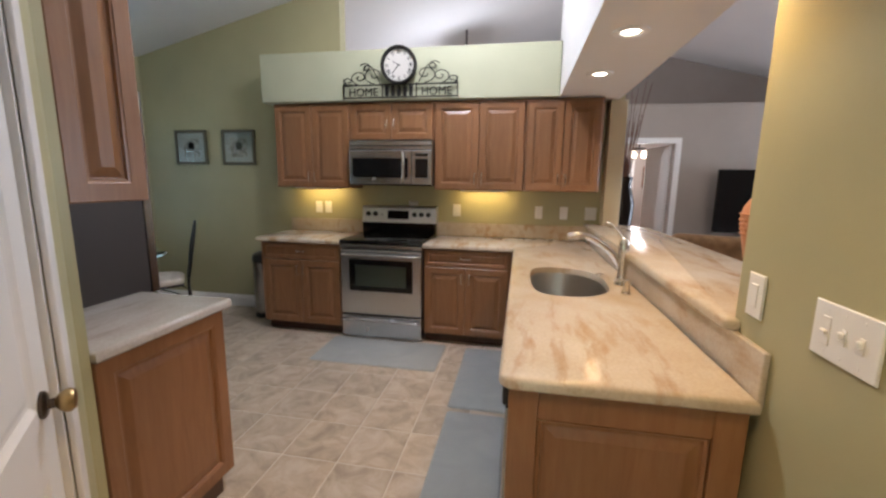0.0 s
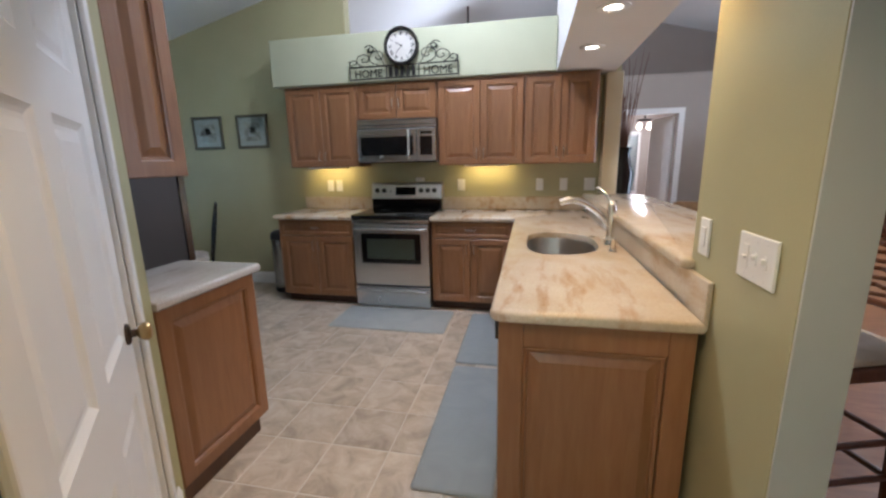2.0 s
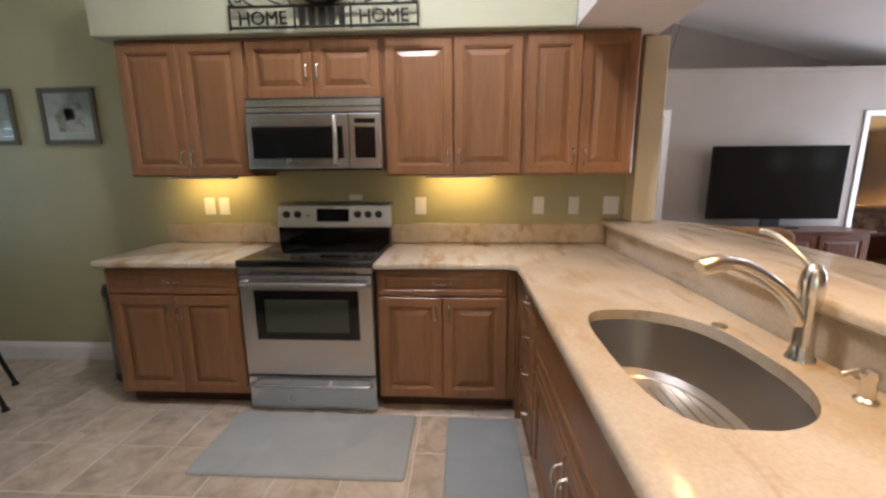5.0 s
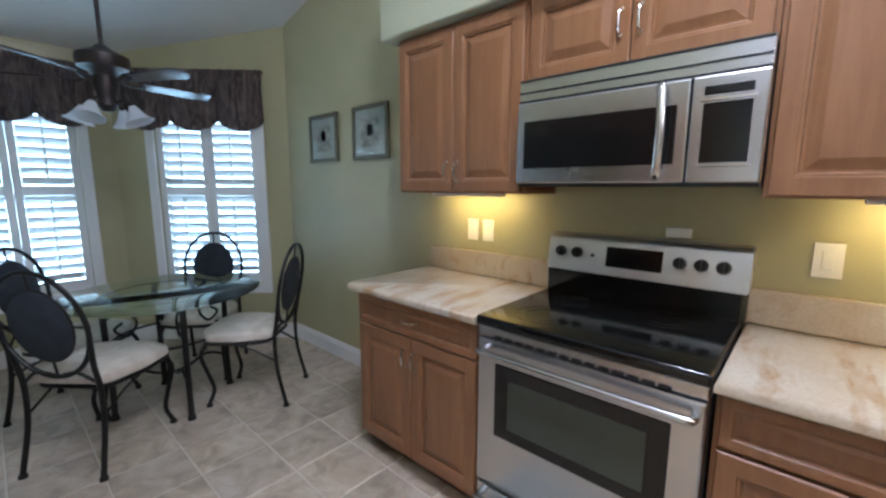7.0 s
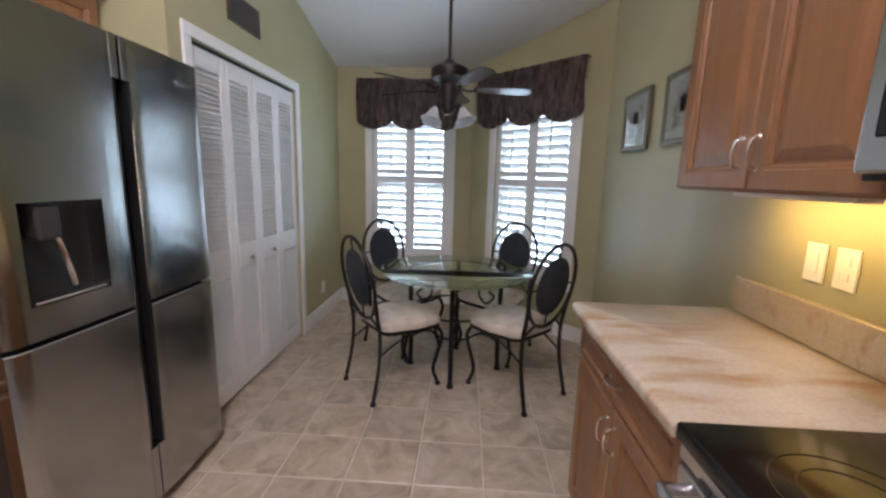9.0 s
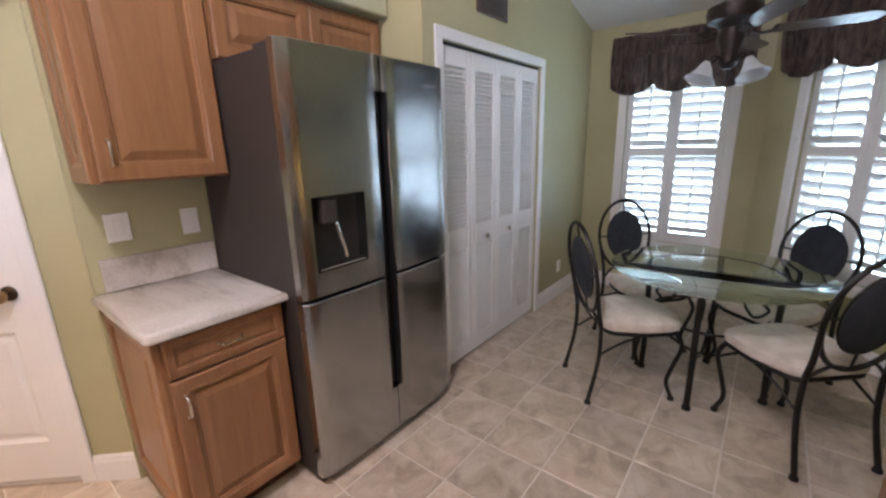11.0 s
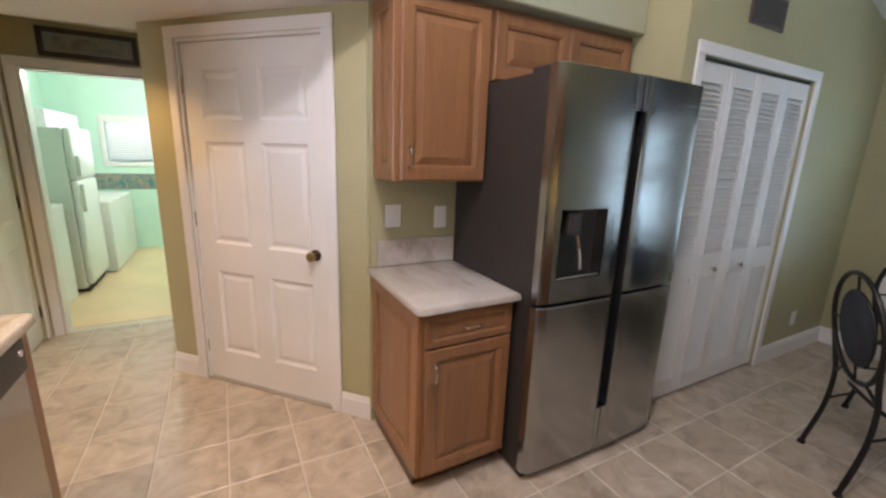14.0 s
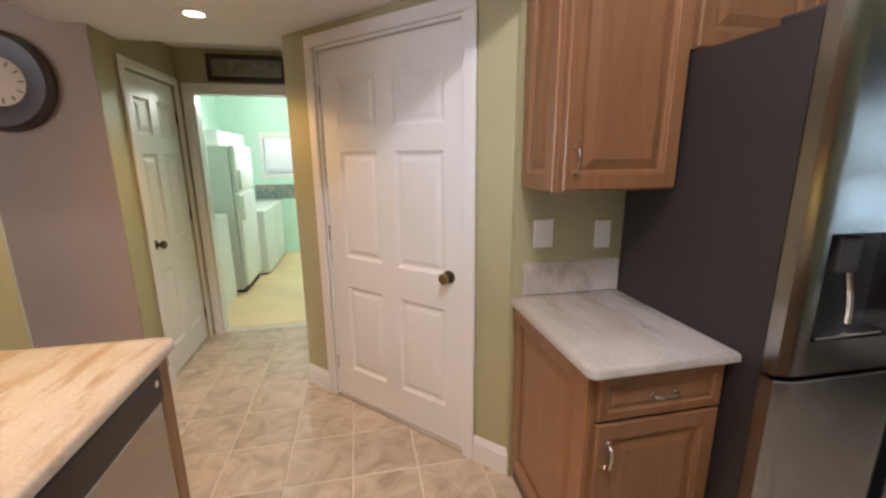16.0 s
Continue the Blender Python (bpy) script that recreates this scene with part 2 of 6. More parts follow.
BULB = glowing("lit_bulb", (1.0, 0.86, 0.62), 14)

# ---- mesh helpers ----


def part(name, bm, mat, parent=None, label="", smooth=False, m=None):
    me = bpy.data.meshes.new(name)
    bmesh.ops.recalc_face_normals(bm, faces=bm.faces)
    bm.to_mesh(me)
    bm.free()
    me.materials.append(mat)
    if smooth:
        me.polygons.foreach_set("use_smooth", [True] * len(me.polygons))
        me.set_sharp_from_angle(angle=radians(40))
    ob = new(name, me)
    if parent is not None:
        ob.parent = parent
    if m is not None:
        ob.matrix_basis = m
    return tagged(ob, label)


def again(ob, m):
    """The same piece once more, on the same mesh, under the same thing."""
    twin = ob.copy()
    scene.collection.objects.link(twin)
    twin.matrix_basis = m
    return twin


def thing(name, m, label, category, group="", kind=""):
    return_to = new(name)
    return_to.empty_display_size = 0.1
    return_to.matrix_basis = m
    return tagged(return_to, label, category, group, kind)


def setting(name, bm, mat, label, category="wall", smooth=False):
    return tagged(part(name, bm, mat, None, "", smooth), label, category, "", "structure")


def box(bm, a, b, bevel=0.0, segments=1):
    vs = [bm.verts.new((x, y, z)) for x in (a[0], b[0]) for y in (a[1], b[1]) for z in (a[2], b[2])]
    fs = [bm.faces.new([vs[i] for i in f]) for f in ((0, 1, 3, 2), (4, 6, 7, 5), (0, 4, 5, 1), (2, 3, 7, 6), (0, 2, 6, 4), (1, 5, 7, 3))]
    if bevel:
        edges = list({e for f in fs for e in f.edges})
        bmesh.ops.bevel(bm, geom=edges, offset=bevel, segments=segments, affect="EDGES", profile=0.5)
    return bm


def cuboid(a, b, bevel=0.0, segments=1):
    return box(bmesh.new(), a, b, bevel, segments)


def tube(bm, pts, r, n=8, closed=False, caps=True):
    """A round bar swept along points; r may be a number or one per point."""
    pts = [Vector(p) for p in pts]
    rings, side = [], None
    for i, p in enumerate(pts):
        a = pts[i - 1] if (i or closed) else pts[i]
        b = pts[(i + 1) % len(pts)] if (i + 1 < len(pts) or closed) else pts[i]
        way = (b - a).normalized()
        if side is None:
            side = way.orthogonal().normalized()
        side = (side - way * side.dot(way)).normalized()
        up = way.cross(side)
        rad = r[i] if isinstance(r, (list, tuple)) else r
        rings.append([bm.verts.new(p + rad * (math.cos(k * math.tau / n) * side + math.sin(k * math.tau / n) * up)) for k in range(n)])
    for a, b in zip(rings, rings[1:] + ([rings[0]] if closed else [])):
        shift = 0
        if closed and b is rings[0]:
            shift = min(range(n), key=lambda s: (a[0].co - b[s].co).length)
        for k in range(n):
            bm.faces.new((a[k], a[(k + 1) % n], b[(k + 1 + shift) % n], b[(k + shift) % n]))
    if caps and not closed:
        bm.faces.new(rings[0][::-1])
        bm.faces.new(rings[-1])
    return bm


def curve_through(pts, steps=6):
    """Points along a smooth curve through the given ones."""
    p = [Vector(q) for q in pts]
    p = [2 * p[0] - p[1], *p, 2 * p[-1] - p[-2]]
    out = []
    for i in range(1, len(p) - 2):
        for k in range(steps):
            t = k / steps
            out.append(0.5 * ((2 * p[i]) + (p[i + 1] - p[i - 1]) * t + (2 * p[i - 1] - 5 * p[i] + 4 * p[i + 1] - p[i + 2]) * t * t + (3 * p[i] - p[i - 1] - 3 * p[i + 1] + p[i + 2]) * t ** 3))
    out.append(p[-2])
    return out


def lathe(bm, profile, n=24, at=(0, 0, 0), turn=None):
    """A turned solid: profile is (radius, height) from bottom to top, round z."""
    turn = turn or Matrix.Identity(4)
    rings = []
    for r, z in profile:
        if r < 1e-6:
            rings.append([bm.verts.new(turn @ Vector((0, 0, z)) + Vector(at))])
        else:
            rings.append([bm.verts.new(turn @ Vector((r * math.cos(k * math.tau / n), r * math.sin(k * math.tau / n), z)) + Vector(at)) for k in range(n)])
    for a, b in zip(rings, rings[1:]):
        for k in range(n):
            j = (k + 1) % n
            if len(a) == 1 and len(b) > 1:
                bm.faces.new((a[0], b[k], b[j]))
            elif len(b) == 1 and len(a) > 1:
                bm.faces.new((a[k], a[j], b[0]))
            elif len(a) > 1:
                bm.faces.new((a[k], a[j], b[j], b[k]))
    return bm


def panelled(w, h, th, xs, zs, panels, profile, edge=0.004):
    """A slab, front at y = 0 looking to -y, whose cells named in panels are moulded: profile is (inset, depth) inwards."""
    bm = bmesh.new()
    grid = {}

    def v(x, y, z):
        return bm.verts.new((x, y, z))
    X, Z = [edge, *xs, w - edge], [edge, *zs, h - edge]
    for i, x in enumerate(X):
        for j, z in enumerate(Z):
            grid[i, j] = v(x, 0, z)
    for i in range(len(X) - 1):
        for j in range(len(Z) - 1):
            loop = [grid[i, j], grid[i + 1, j], grid[i + 1, j + 1], grid[i, j + 1]]
            if (i, j) in panels:
                for inset, depth in profile:
                    ring = [v(x, depth, z) for x, z in ((X[i] + inset, Z[j] + inset), (X[i + 1] - inset, Z[j] + inset), (X[i + 1] - inset, Z[j + 1] - inset), (X[i] + inset, Z[j + 1] - inset))]
                    for k in range(4):
                        bm.faces.new((loop[k], loop[(k + 1) % 4], ring[(k + 1) % 4], ring[k]))
                    loop = ring
            bm.faces.new(loop)
    rim = [grid[i, 0] for i in range(len(X))] + [grid[len(X) - 1, j] for j in range(1, len(Z))] + [grid[i, len(Z) - 1] for i in range(len(X) - 2, -1, -1)] + [grid[0, j] for j in range(len(Z) - 2, 0, -1)]
    outer, back = [], []
    for q in rim:
        x = 0 if q.co.x <= edge + 1e-6 else (w if q.co.x >= w - edge - 1e-6 else q.co.x)
        z = 0 if q.co.z <= edge + 1e-6 else (h if q.co.z >= h - edge - 1e-6 else q.co.z)
        outer.append(v(x, edge, z))
        back.append(v(x, th, z))
    n = len(rim)
    for k in range(n):
        j = (k + 1) % n
        bm.faces.new((rim[k], outer[k], outer[j], rim[j]))
        bm.faces.new((outer[k], back[k], back[j], outer[j]))
    bm.faces.new(back)
    return bm


def rounded_outline(pts, radii, steps=5):
    """A polygon with its corners rounded, anticlockwise."""
    out = []
    for i, p in enumerate(pts):
        p, a, b = Vector(p), Vector(pts[i - 1]), Vector(pts[(i + 1) % len(pts)])
        r = radii[i]
        if r <= 0:
            out.append(p)
            continue
        u, w = (a - p).normalized(), (b - p).normalized()
        half = u.angle(w) / 2
        d = r / math.tan(half)
        c = p + (u + w).normalized() * (r / math.sin(half))
        s, e = p + u * d - c, p + w * d - c
        a0 = math.atan2(s.y, s.x)
        turn = (math.atan2(e.y, e.x) - a0 + math.pi) % math.tau - math.pi
        out += [c + Vector((math.cos(a0 + turn * k / steps), math.sin(a0 + turn * k / steps))) * r for k in range(steps + 1)]
    return out


def inset_outline(pts, d):
    out = []
    for i, p in enumerate(pts):
        e1, e2 = (p - pts[i - 1]).normalized(), (pts[(i + 1) % len(pts)] - p).normalized()
        n1, n2 = Vector((-e1.y, e1.x)), Vector((-e2.y, e2.x))
        n = (n1 + n2)
        n = n / max(n.length_squared, 0.2) * 2
        out.append(p + n * d)
    return out


def slab(outline, z0, z1, holes=(), edge=((0.014, 0.0), (0.005, 0.004), (0.0, 0.013)), low=0.006):
    """A stone top with an eased edge; holes are outlines cut through it."""
    bm = bmesh.new()
    rings = [[bm.verts.new((*p, z1 - drop)) for p in inset_outline(outline, d)] for d, drop in edge]
    rings.append([bm.verts.new((*p, z0 + low)) for p in outline])
    rings.append([bm.verts.new((*p, z0)) for p in inset_outline(outline, low)])
    n = len(outline)
    for a, b in zip(rings, rings[1:]):
        for k in range(n):
            bm.faces.new((a[k], b[k], b[(k + 1) % n], a[(k + 1) % n]))
    tops, bottoms = [], []
    for hole in holes:
        tops.append([bm.verts.new((*p, z1)) for p in hole])
        bottoms.append([bm.verts.new((*p, z0)) for p in hole])
        for k in range(len(hole)):
            bm.faces.new((tops[-1][k], tops[-1][(k + 1) % len(hole)], bottoms[-1][(k + 1) % len(hole)], bottoms[-1][k]))
    for loops in ([rings[0], *tops], [rings[-1], *bottoms]):
        edges = [bm.edges.get((loop[k], loop[(k + 1) % len(loop)])) for loop in loops for k in range(len(loop))]
        if len(loops) == 1:
            bm.faces.new(loops[0])
        else:
            bmesh.ops.triangle_fill(bm, use_beauty=True, use_dissolve=False, edges=edges)
    return bm


def prism(pts, z0, z1):
    """An upright wall piece over a plan outline; z1 may be a function of x."""
    bm = bmesh.new()
    top = z1 if callable(z1) else (lambda x: z1)
    a = [bm.verts.new((x, y, z0)) for x, y in pts]
    b = [bm.verts.new((x, y, top(x))) for x, y in pts]
    bm.faces.new(a[::-1])
    bm.faces.new(b)
    for k in range(len(pts)):
        bm.faces.new((a[k], a[(k + 1) % len(pts)], b[(k + 1) % len(pts)], b[k]))
    return bm


# ---- structure ----
BACK, CLOSET, FRIDGE, NOOK = 5.005, 2.54, 1.945, -5.20
HALL_Y, HALL_X, DROP = -0.12, 0.65, 2.165


def vault(x):
    return 2.49 + 0.242 * (x + 5.20) if x < 0.8 else 3.942 - 0.25 * (x - 0.8)


# floors
bm = cuboid((-6.0, -4.2, -0.15), (0.84, 5.2, -0.003))
setting("floor", bm, GROUT, "beige stone tile floor with pale grout", "floor")
setting("floor_living", cuboid((0.84, 0.80, -0.15), (9.0, 13.0, -0.002)), OAK, "brown wooden living room floor", "floor")
setting("floor_living", cuboid((-6.0, 5.2, -0.15), (0.84, 13.0, -0.002)), OAK, "brown wooden living room floor", "floor")
ground = setting("ground", cuboid((-70, -70, -0.4), (70, 70, -0.2)), painted("lawn", (0.30, 0.34, 0.26), 0.9, 0.3), "green lawn outside the windows", "lawn")

# vaulted ceiling, in two slopes
bm = bmesh.new()
for xa, xb in ((-6.2, 0.8), (0.8, 9.2)):
    lo = [bm.verts.new((x, y, vault(x))) for x, y in ((xa, 0.4), (xb, 0.4), (xb, 13.2), (xa, 13.2))]
    hi = [bm.verts.new((x, y, vault(x) + 0.15)) for x, y in ((xa, 0.4), (xb, 0.4), (xb, 13.2), (xa, 13.2))]
    bm.faces.new(lo[::-1]), bm.faces.new(hi)
    for k in range(4):
        bm.faces.new((lo[k], lo[(k + 1) % 4], hi[(k + 1) % 4], hi[k]))
setting("ceiling", bm, CEIL, "white vaulted ceiling", "ceiling")

# back wall: full height over the nook and the left cabinets, low behind the ledge
setting("wall_back", prism([(-4.155, BACK), (-1.80, BACK), (-1.80, BACK + 0.13), (-4.155, BACK + 0.13)], 0, vault), WALL, "olive green painted back wall")
setting("wall_back_low", cuboid((-1.80, BACK, 0), (0.89, BACK + 0.13, 2.60)), WALL, "olive green wall behind the range", "wall")
setting("soffit", cuboid((-2.458, 4.655, 2.163), (0.295, BACK - 0.004, 2.598), 0.006), SOFFIT, "pale green soffit above the wall cabinets", "soffit")

# angled window wall and end wall with openings


def pierced(length, height, thick, hole, m, name, mat, label):
    """A wall from x = 0 to length, inner face at y = 0, with one opening through it (x0, z0, x1, z1)."""
    bm = bmesh.new()
    x0, z0, x1, z1 = hole
    for a, b in (((0, 0), (x0, height)), ((x1, 0), (length, height)), ((x0, 0), (x1, z0)), ((x0, z1), (x1, height))):
        if b[0] - a[0] > 1e-3 and b[1] - a[1] > 1e-3:
            box(bm, (a[0], 0, a[1]), (b[0], thick, b[1]))
    bmesh.ops.transform(bm, matrix=m, verts=bm.verts)
    return setting(name, bm, mat, label)


WIN_Z0, WIN_Z1 = 0.52, 2.12
M_END = pose(NOOK, CLOSET - 0.13, 0, 0, 0, 90)          # local x runs to +y, outwards is -x
M_ANGLE = pose(NOOK, 3.96, 0, 0, 0, 45)
pierced(1.55, 2.62, 0.14, (0.50, WIN_Z0, 1.305, WIN_Z1), M_END, "wall_window", WALL, "olive green end wall of the breakfast nook")
pierced(1.478, 2.90, 0.14, (0.34, WIN_Z0, 1.195, WIN_Z1), M_ANGLE, "wall_window", WALL, "olive green angled wall of the breakfast nook")

# closet wall, its return and the wall behind the refrigerator
bm = bmesh.new()
for xa, xb, z0 in ((-5.20, -4.10, 0), (-2.86, -2.71, 0), (-4.10, -2.86, 2.04)):
    piece = prism([(xa, CLOSET), (xa, CLOSET - 0.12), (xb, CLOSET - 0.12), (xb, CLOSET)], z0, vault)
    me = bpy.data.meshes.new("piece")
    piece.to_mesh(me), piece.free()
    bm.from_mesh(me)
setting("wall_closet", bm, WALL, "olive green closet wall")
setting("wall_return", prism([(-2.83, FRIDGE), (-2.71, FRIDGE), (-2.71, CLOSET - 0.12), (-2.83, CLOSET - 0.12)], 0, vault), WALL, "olive green return wall beside the refrigerator")
setting("wall_fridge", prism([(-2.85, FRIDGE - 0.12), (-1.28, FRIDGE - 0.12), (-1.28, FRIDGE), (-2.85, FRIDGE)], 0, vault), WALL, "olive green wall behind the refrigerator")
setting("soffit", cuboid((-2.706, FRIDGE + 0.004, 2.158), (-1.25, 2.30, 2.60), 0.006), SOFFIT, "pale green soffit above the refrigerator cabinets", "soffit")
setting("wall_closet_back", cuboid((-5.3, 1.8, 0), (-2.85, 1.92, 2.6)), WHITE, "white back wall of the closet")

# pantry wall, set at an angle, with its doorway
PA, PB = Vector((-0.275, 0.85)), Vector((-1.291, 1.925))
P_LEN = (PB - PA).length
P_DEG = math.degrees(math.atan2(PB.y - PA.y, PB.x - PA.x))
M_PANTRY = Matrix.Translation((PA.x, PA.y, 0)) @ pose(0, 0, 0, 0, 0, P_DEG)   # local x runs from the hall to the cabinet, +y is into the pantry
D0, D1, D_H = 0.270, 1.228, 2.066
bm = bmesh.new()
for a, b in (((0, 0), (D0, 2.24)), ((D1, 0), (P_LEN, 2.24)), ((D0, D_H), (D1, 2.24))):
    box(bm, (a[0], 0, a[1]), (b[0], 0.11, b[1]))
bmesh.ops.transform(bm, matrix=M_PANTRY, verts=bm.verts)
setting("wall_pantry", bm, WALL, "olive green angled pantry wall")

# hall
setting("wall_hall", cuboid((-0.395, HALL_Y, 0), (-0.275, 0.85, 2.3)), WALL, "olive green hall wall")
bm = bmesh.new()
for a, b in (((HALL_Y - 0.12, 0), (-0.06, 2.3)), ((0.635, 0), (0.905, 2.3)), ((-0.06, 2.02), (0.635, 2.3))):
    box(bm, (HALL_X, a[0], a[1]), (HALL_X + 0.11, b[0], b[1]))
setting("wall_hall", bm, WALL, "olive green hall wall with a closet door")
bm = bmesh.new()
for a, b in (((-0.275, 0), (-0.20, 2.3)), ((0.555, 0), (HALL_X, 2.3)), ((-0.20, 1.99), (0.555, 2.3))):
    box(bm, (a[0], HALL_Y - 0.12, a[1]), (b[0], HALL_Y, b[1]))
setting("wall_laundry", bm, WALL, "olive green wall with the laundry doorway")
setting("ceiling", cuboid((-0.395, HALL_Y - 0.12, 2.3), (HALL_X + 0.11, 0.62, 2.4)), CEIL, "white hall ceiling", "ceiling")
# dropped ceiling over the passage and the peninsula
bm = bmesh.new()
pts = [(-1.291, FRIDGE - 0.02), (-0.275, 0.62), (0.81, 0.62), (0.81, BACK - 0.004), (0.30, BACK - 0.004), (0.30, 2.10), (-1.246, 2.10), (-1.246, FRIDGE)]
lo = [bm.verts.new((x, y, DROP)) for x, y in pts]
hi = [bm.verts.new((x, y, vault(x))) for x, y in pts]
bm.faces.new(lo[::-1])
for k in range(len(pts)):
    bm.faces.new((lo[k], lo[(k + 1) % len(pts)], hi[(k + 1) % len(pts)], hi[k]))
setting("ceiling_dropped", bm, CEIL, "white dropped ceiling over the peninsula", "ceiling")
# end pillar of the peninsula and its half wall
setting("wall_pillar", cuboid((0.652, 1.70, 0), (0.765, 2.284, DROP), 0.004), WALL, "olive green wall end with light switches")
setting("wall_pillar", cuboid((0.745, 4.85, 1.076), (0.885, BACK - 0.003, DROP - 0.003), 0.004), PALE, "cream painted wall end above the bar ledge")
# thin sheet over the wall's end, paler and greyer than its olive sides
setting("wall_pillar_end", cuboid((0.6525, 1.694, 0), (0.7645, 1.6995, DROP - 0.002)), painted("wall_end_grey", (0.46, 0.47, 0.43)), "pale grey end of the wall", "wall")
setting("wall_half", cuboid((0.652, 2.286, 0), (0.825, BACK, 1.035)), WALL, "olive green half wall under the bar ledge")

# mauve wall and living room shell
setting("wall_mauve", prism([(HALL_X + 0.001, 0.908), (HALL_X + 0.098, 0.908), (HALL_X + 0.098, 0.80), (7.0, 0.80), (7.0, 0.918), (HALL_X + 0.001, 0.918)], 0, vault), PURPLE, "mauve painted wall with a large clock")
bm = bmesh.new()
FAR = 8.0
for a, b in (((-6, 0), (1.45, 2.60)), ((2.33, 0), (4.93, 2.60)), ((5.88, 0), (7.0, 2.60)), ((1.45, 2.07), (2.33, 2.60)), ((4.93, 2.05), (5.88, 2.60))):
    box(bm, (a[0], FAR, a[1]), (b[0], FAR + 0.12, b[1]))
box(bm, (-6, FAR, 2.602), (7.0, FAR + 0.8, 2.66))
setting("wall_far", bm, LIVING, "greige living room wall with a ledge")
setting("wall_gable", prism([(-6, FAR + 0.8), (0.8, FAR + 0.8), (9.0, FAR + 0.8), (9.0, FAR + 0.9), (0.8, FAR + 0.9), (-6, FAR + 0.9)], 2.6, vault), painted("wall_paint_taupe", (0.25, 0.21, 0.185)), "taupe gable wall above the ledge")
setting("wall_left_living", prism([(-6.1, BACK + 0.13), (-6.0, BACK + 0.13), (-6.0, 9), (-6.1, 9)], 0, vault), LIVING, "greige living room wall")
# unseen side wall; its wide opening is assumed, to let the daylight lamp in
bm = bmesh.new()
for a, b in (((0.80, 0), (2.9, 2.9)), ((2.9, 0), (3.5, 1.35)), ((2.9, 1.8), (3.5, 2.9)), ((3.5, 0), (4.0, 2.9)), ((4.0, 0), (4.7, 1.35)), ((4.0, 1.8), (4.7, 2.9)), ((4.7, 0), (5.5, 2.9)), ((7.7, 0), (9.0, 2.9)), ((5.5, 2.25), (7.7, 2.9))):
    box(bm, (7.0, a[0], a[1]), (7.14, b[0], b[1]))
setting("wall_right_living", bm, LIVING, "greige living room wall with openings, the wide one assumed")
# bedroom beyond the far door
bm = bmesh.new()
for a, b in (((0.2, 0), (1.66, 2.6)), ((2.55, 0), (8.2, 2.6)), ((1.66, 0), (2.55, 0.62)), ((1.66, 1.95), (2.55, 2.6))):
    box(bm, (a[0], 11.4, a[1]), (b[0], 11.5, b[1]))
setting("wall_bedroom", bm, LIVING, "greige bedroom wall with a window")
setting("wall_bedroom", cuboid((0.2, 8.12, 0), (0.3, 11.4, 2.6)), LIVING, "greige bedroom wall")
setting("wall_bedroom", cuboid((4.1, 8.12, 0), (4.2, 11.4, 2.6)), LIVING, "greige bedroom wall")
setting("ceiling", cuboid((0.2, 8.12, 2.5), (8.2, 11.5, 2.6)), CEIL, "white bedroom ceiling", "ceiling")
setting("wall_bedroom", cuboid((8.1, 8.12, 0), (8.2, 11.4, 2.6)), LIVING, "greige bedroom wall")
setting("wall_bedroom", cuboid((7.0, 8.02, 0), (8.2, 8.12, 2.6)), LIVING, "greige bedroom wall")
# laundry room
LY = -3.30
bm = bmesh.new()
for a, b in (((-1.3, 0), (-0.10, 2.4)), ((0.72, 0), (1.4, 2.4)), ((-0.10, 0), (0.72, 1.24)), ((-0.10, 1.80), (0.72, 2.4))):
    box(bm, (a[0], LY - 0.12, a[1]), (b[0], LY, b[1]))
setting("wall_laundry_room", bm, MINT, "mint green laundry wall with a window")
setting("wall_laundry_room", cuboid((1.3, LY, 0), (1.4, -0.25, 2.4)), MINT, "mint green laundry wall")
setting("wall_laundry_room", cuboid((-1.3, LY, 0), (-1.2, -0.25, 2.4)), MINT, "mint green laundry wall")
setting("ceiling", cuboid((-1.3, LY - 0.12, 2.4), (1.4, HALL_Y - 0.12, 2.5)), CEIL, "white laundry ceiling", "ceiling")
setting("wall_laundry_room", cuboid((HALL_X + 0.005, -0.27, 0), (1.4, -0.245, 2.4)), MINT, "mint green laundry wall")
setting("wall_laundry_room", cuboid((-1.3, -0.27, 0), (-0.28, -0.245, 2.4)), MINT, "mint green laundry wall")
# pantry and hall closet behind their doors
setting("wall_pantry_back", cuboid((-2.3, -0.24, 0), (-2.2, 1.82, 2.5)), WHITE, "white back wall of the pantry")
setting("wall_pantry_back", cuboid((-2.2, -0.24, 0), (-0.40, -0.14, 2.5)), WHITE, "white back wall of the pantry")
setting("ceiling", prism([(-2.3, -0.24), (-0.396, -0.24), (-0.396, 0.83), (-1.30, 1.82), (-2.3, 1.82)], 2.4, 2.5), CEIL, "white pantry ceiling", "ceiling")
setting("wall_closet_side", cuboid((1.4, -0.24, 0), (1.5, 0.80, 2.4)), WHITE, "white hall closet wall")
setting("wall_closet_side", cuboid((HALL_X + 0.098, -0.24, 0), (1.4, -0.14, 2.4)), WHITE, "white hall closet wall")
setting("ceiling", cuboid((HALL_X + 0.098, -0.24, 2.4), (1.5, 0.80, 2.5)), CEIL, "white closet ceiling", "ceiling")

# ---- doors, windows, trim ----
CAB_PROFILE = ((0.003, 0.003), (0.010, 0.004), (0.014, 0.013), (0.020, 0.013), (0.048, 0.004), (0.052, 0.003))
DOOR_PROFILE = ((0.010, 0.007), (0.018, 0.011), (0.028, 0.011), (0.050, 0.005))


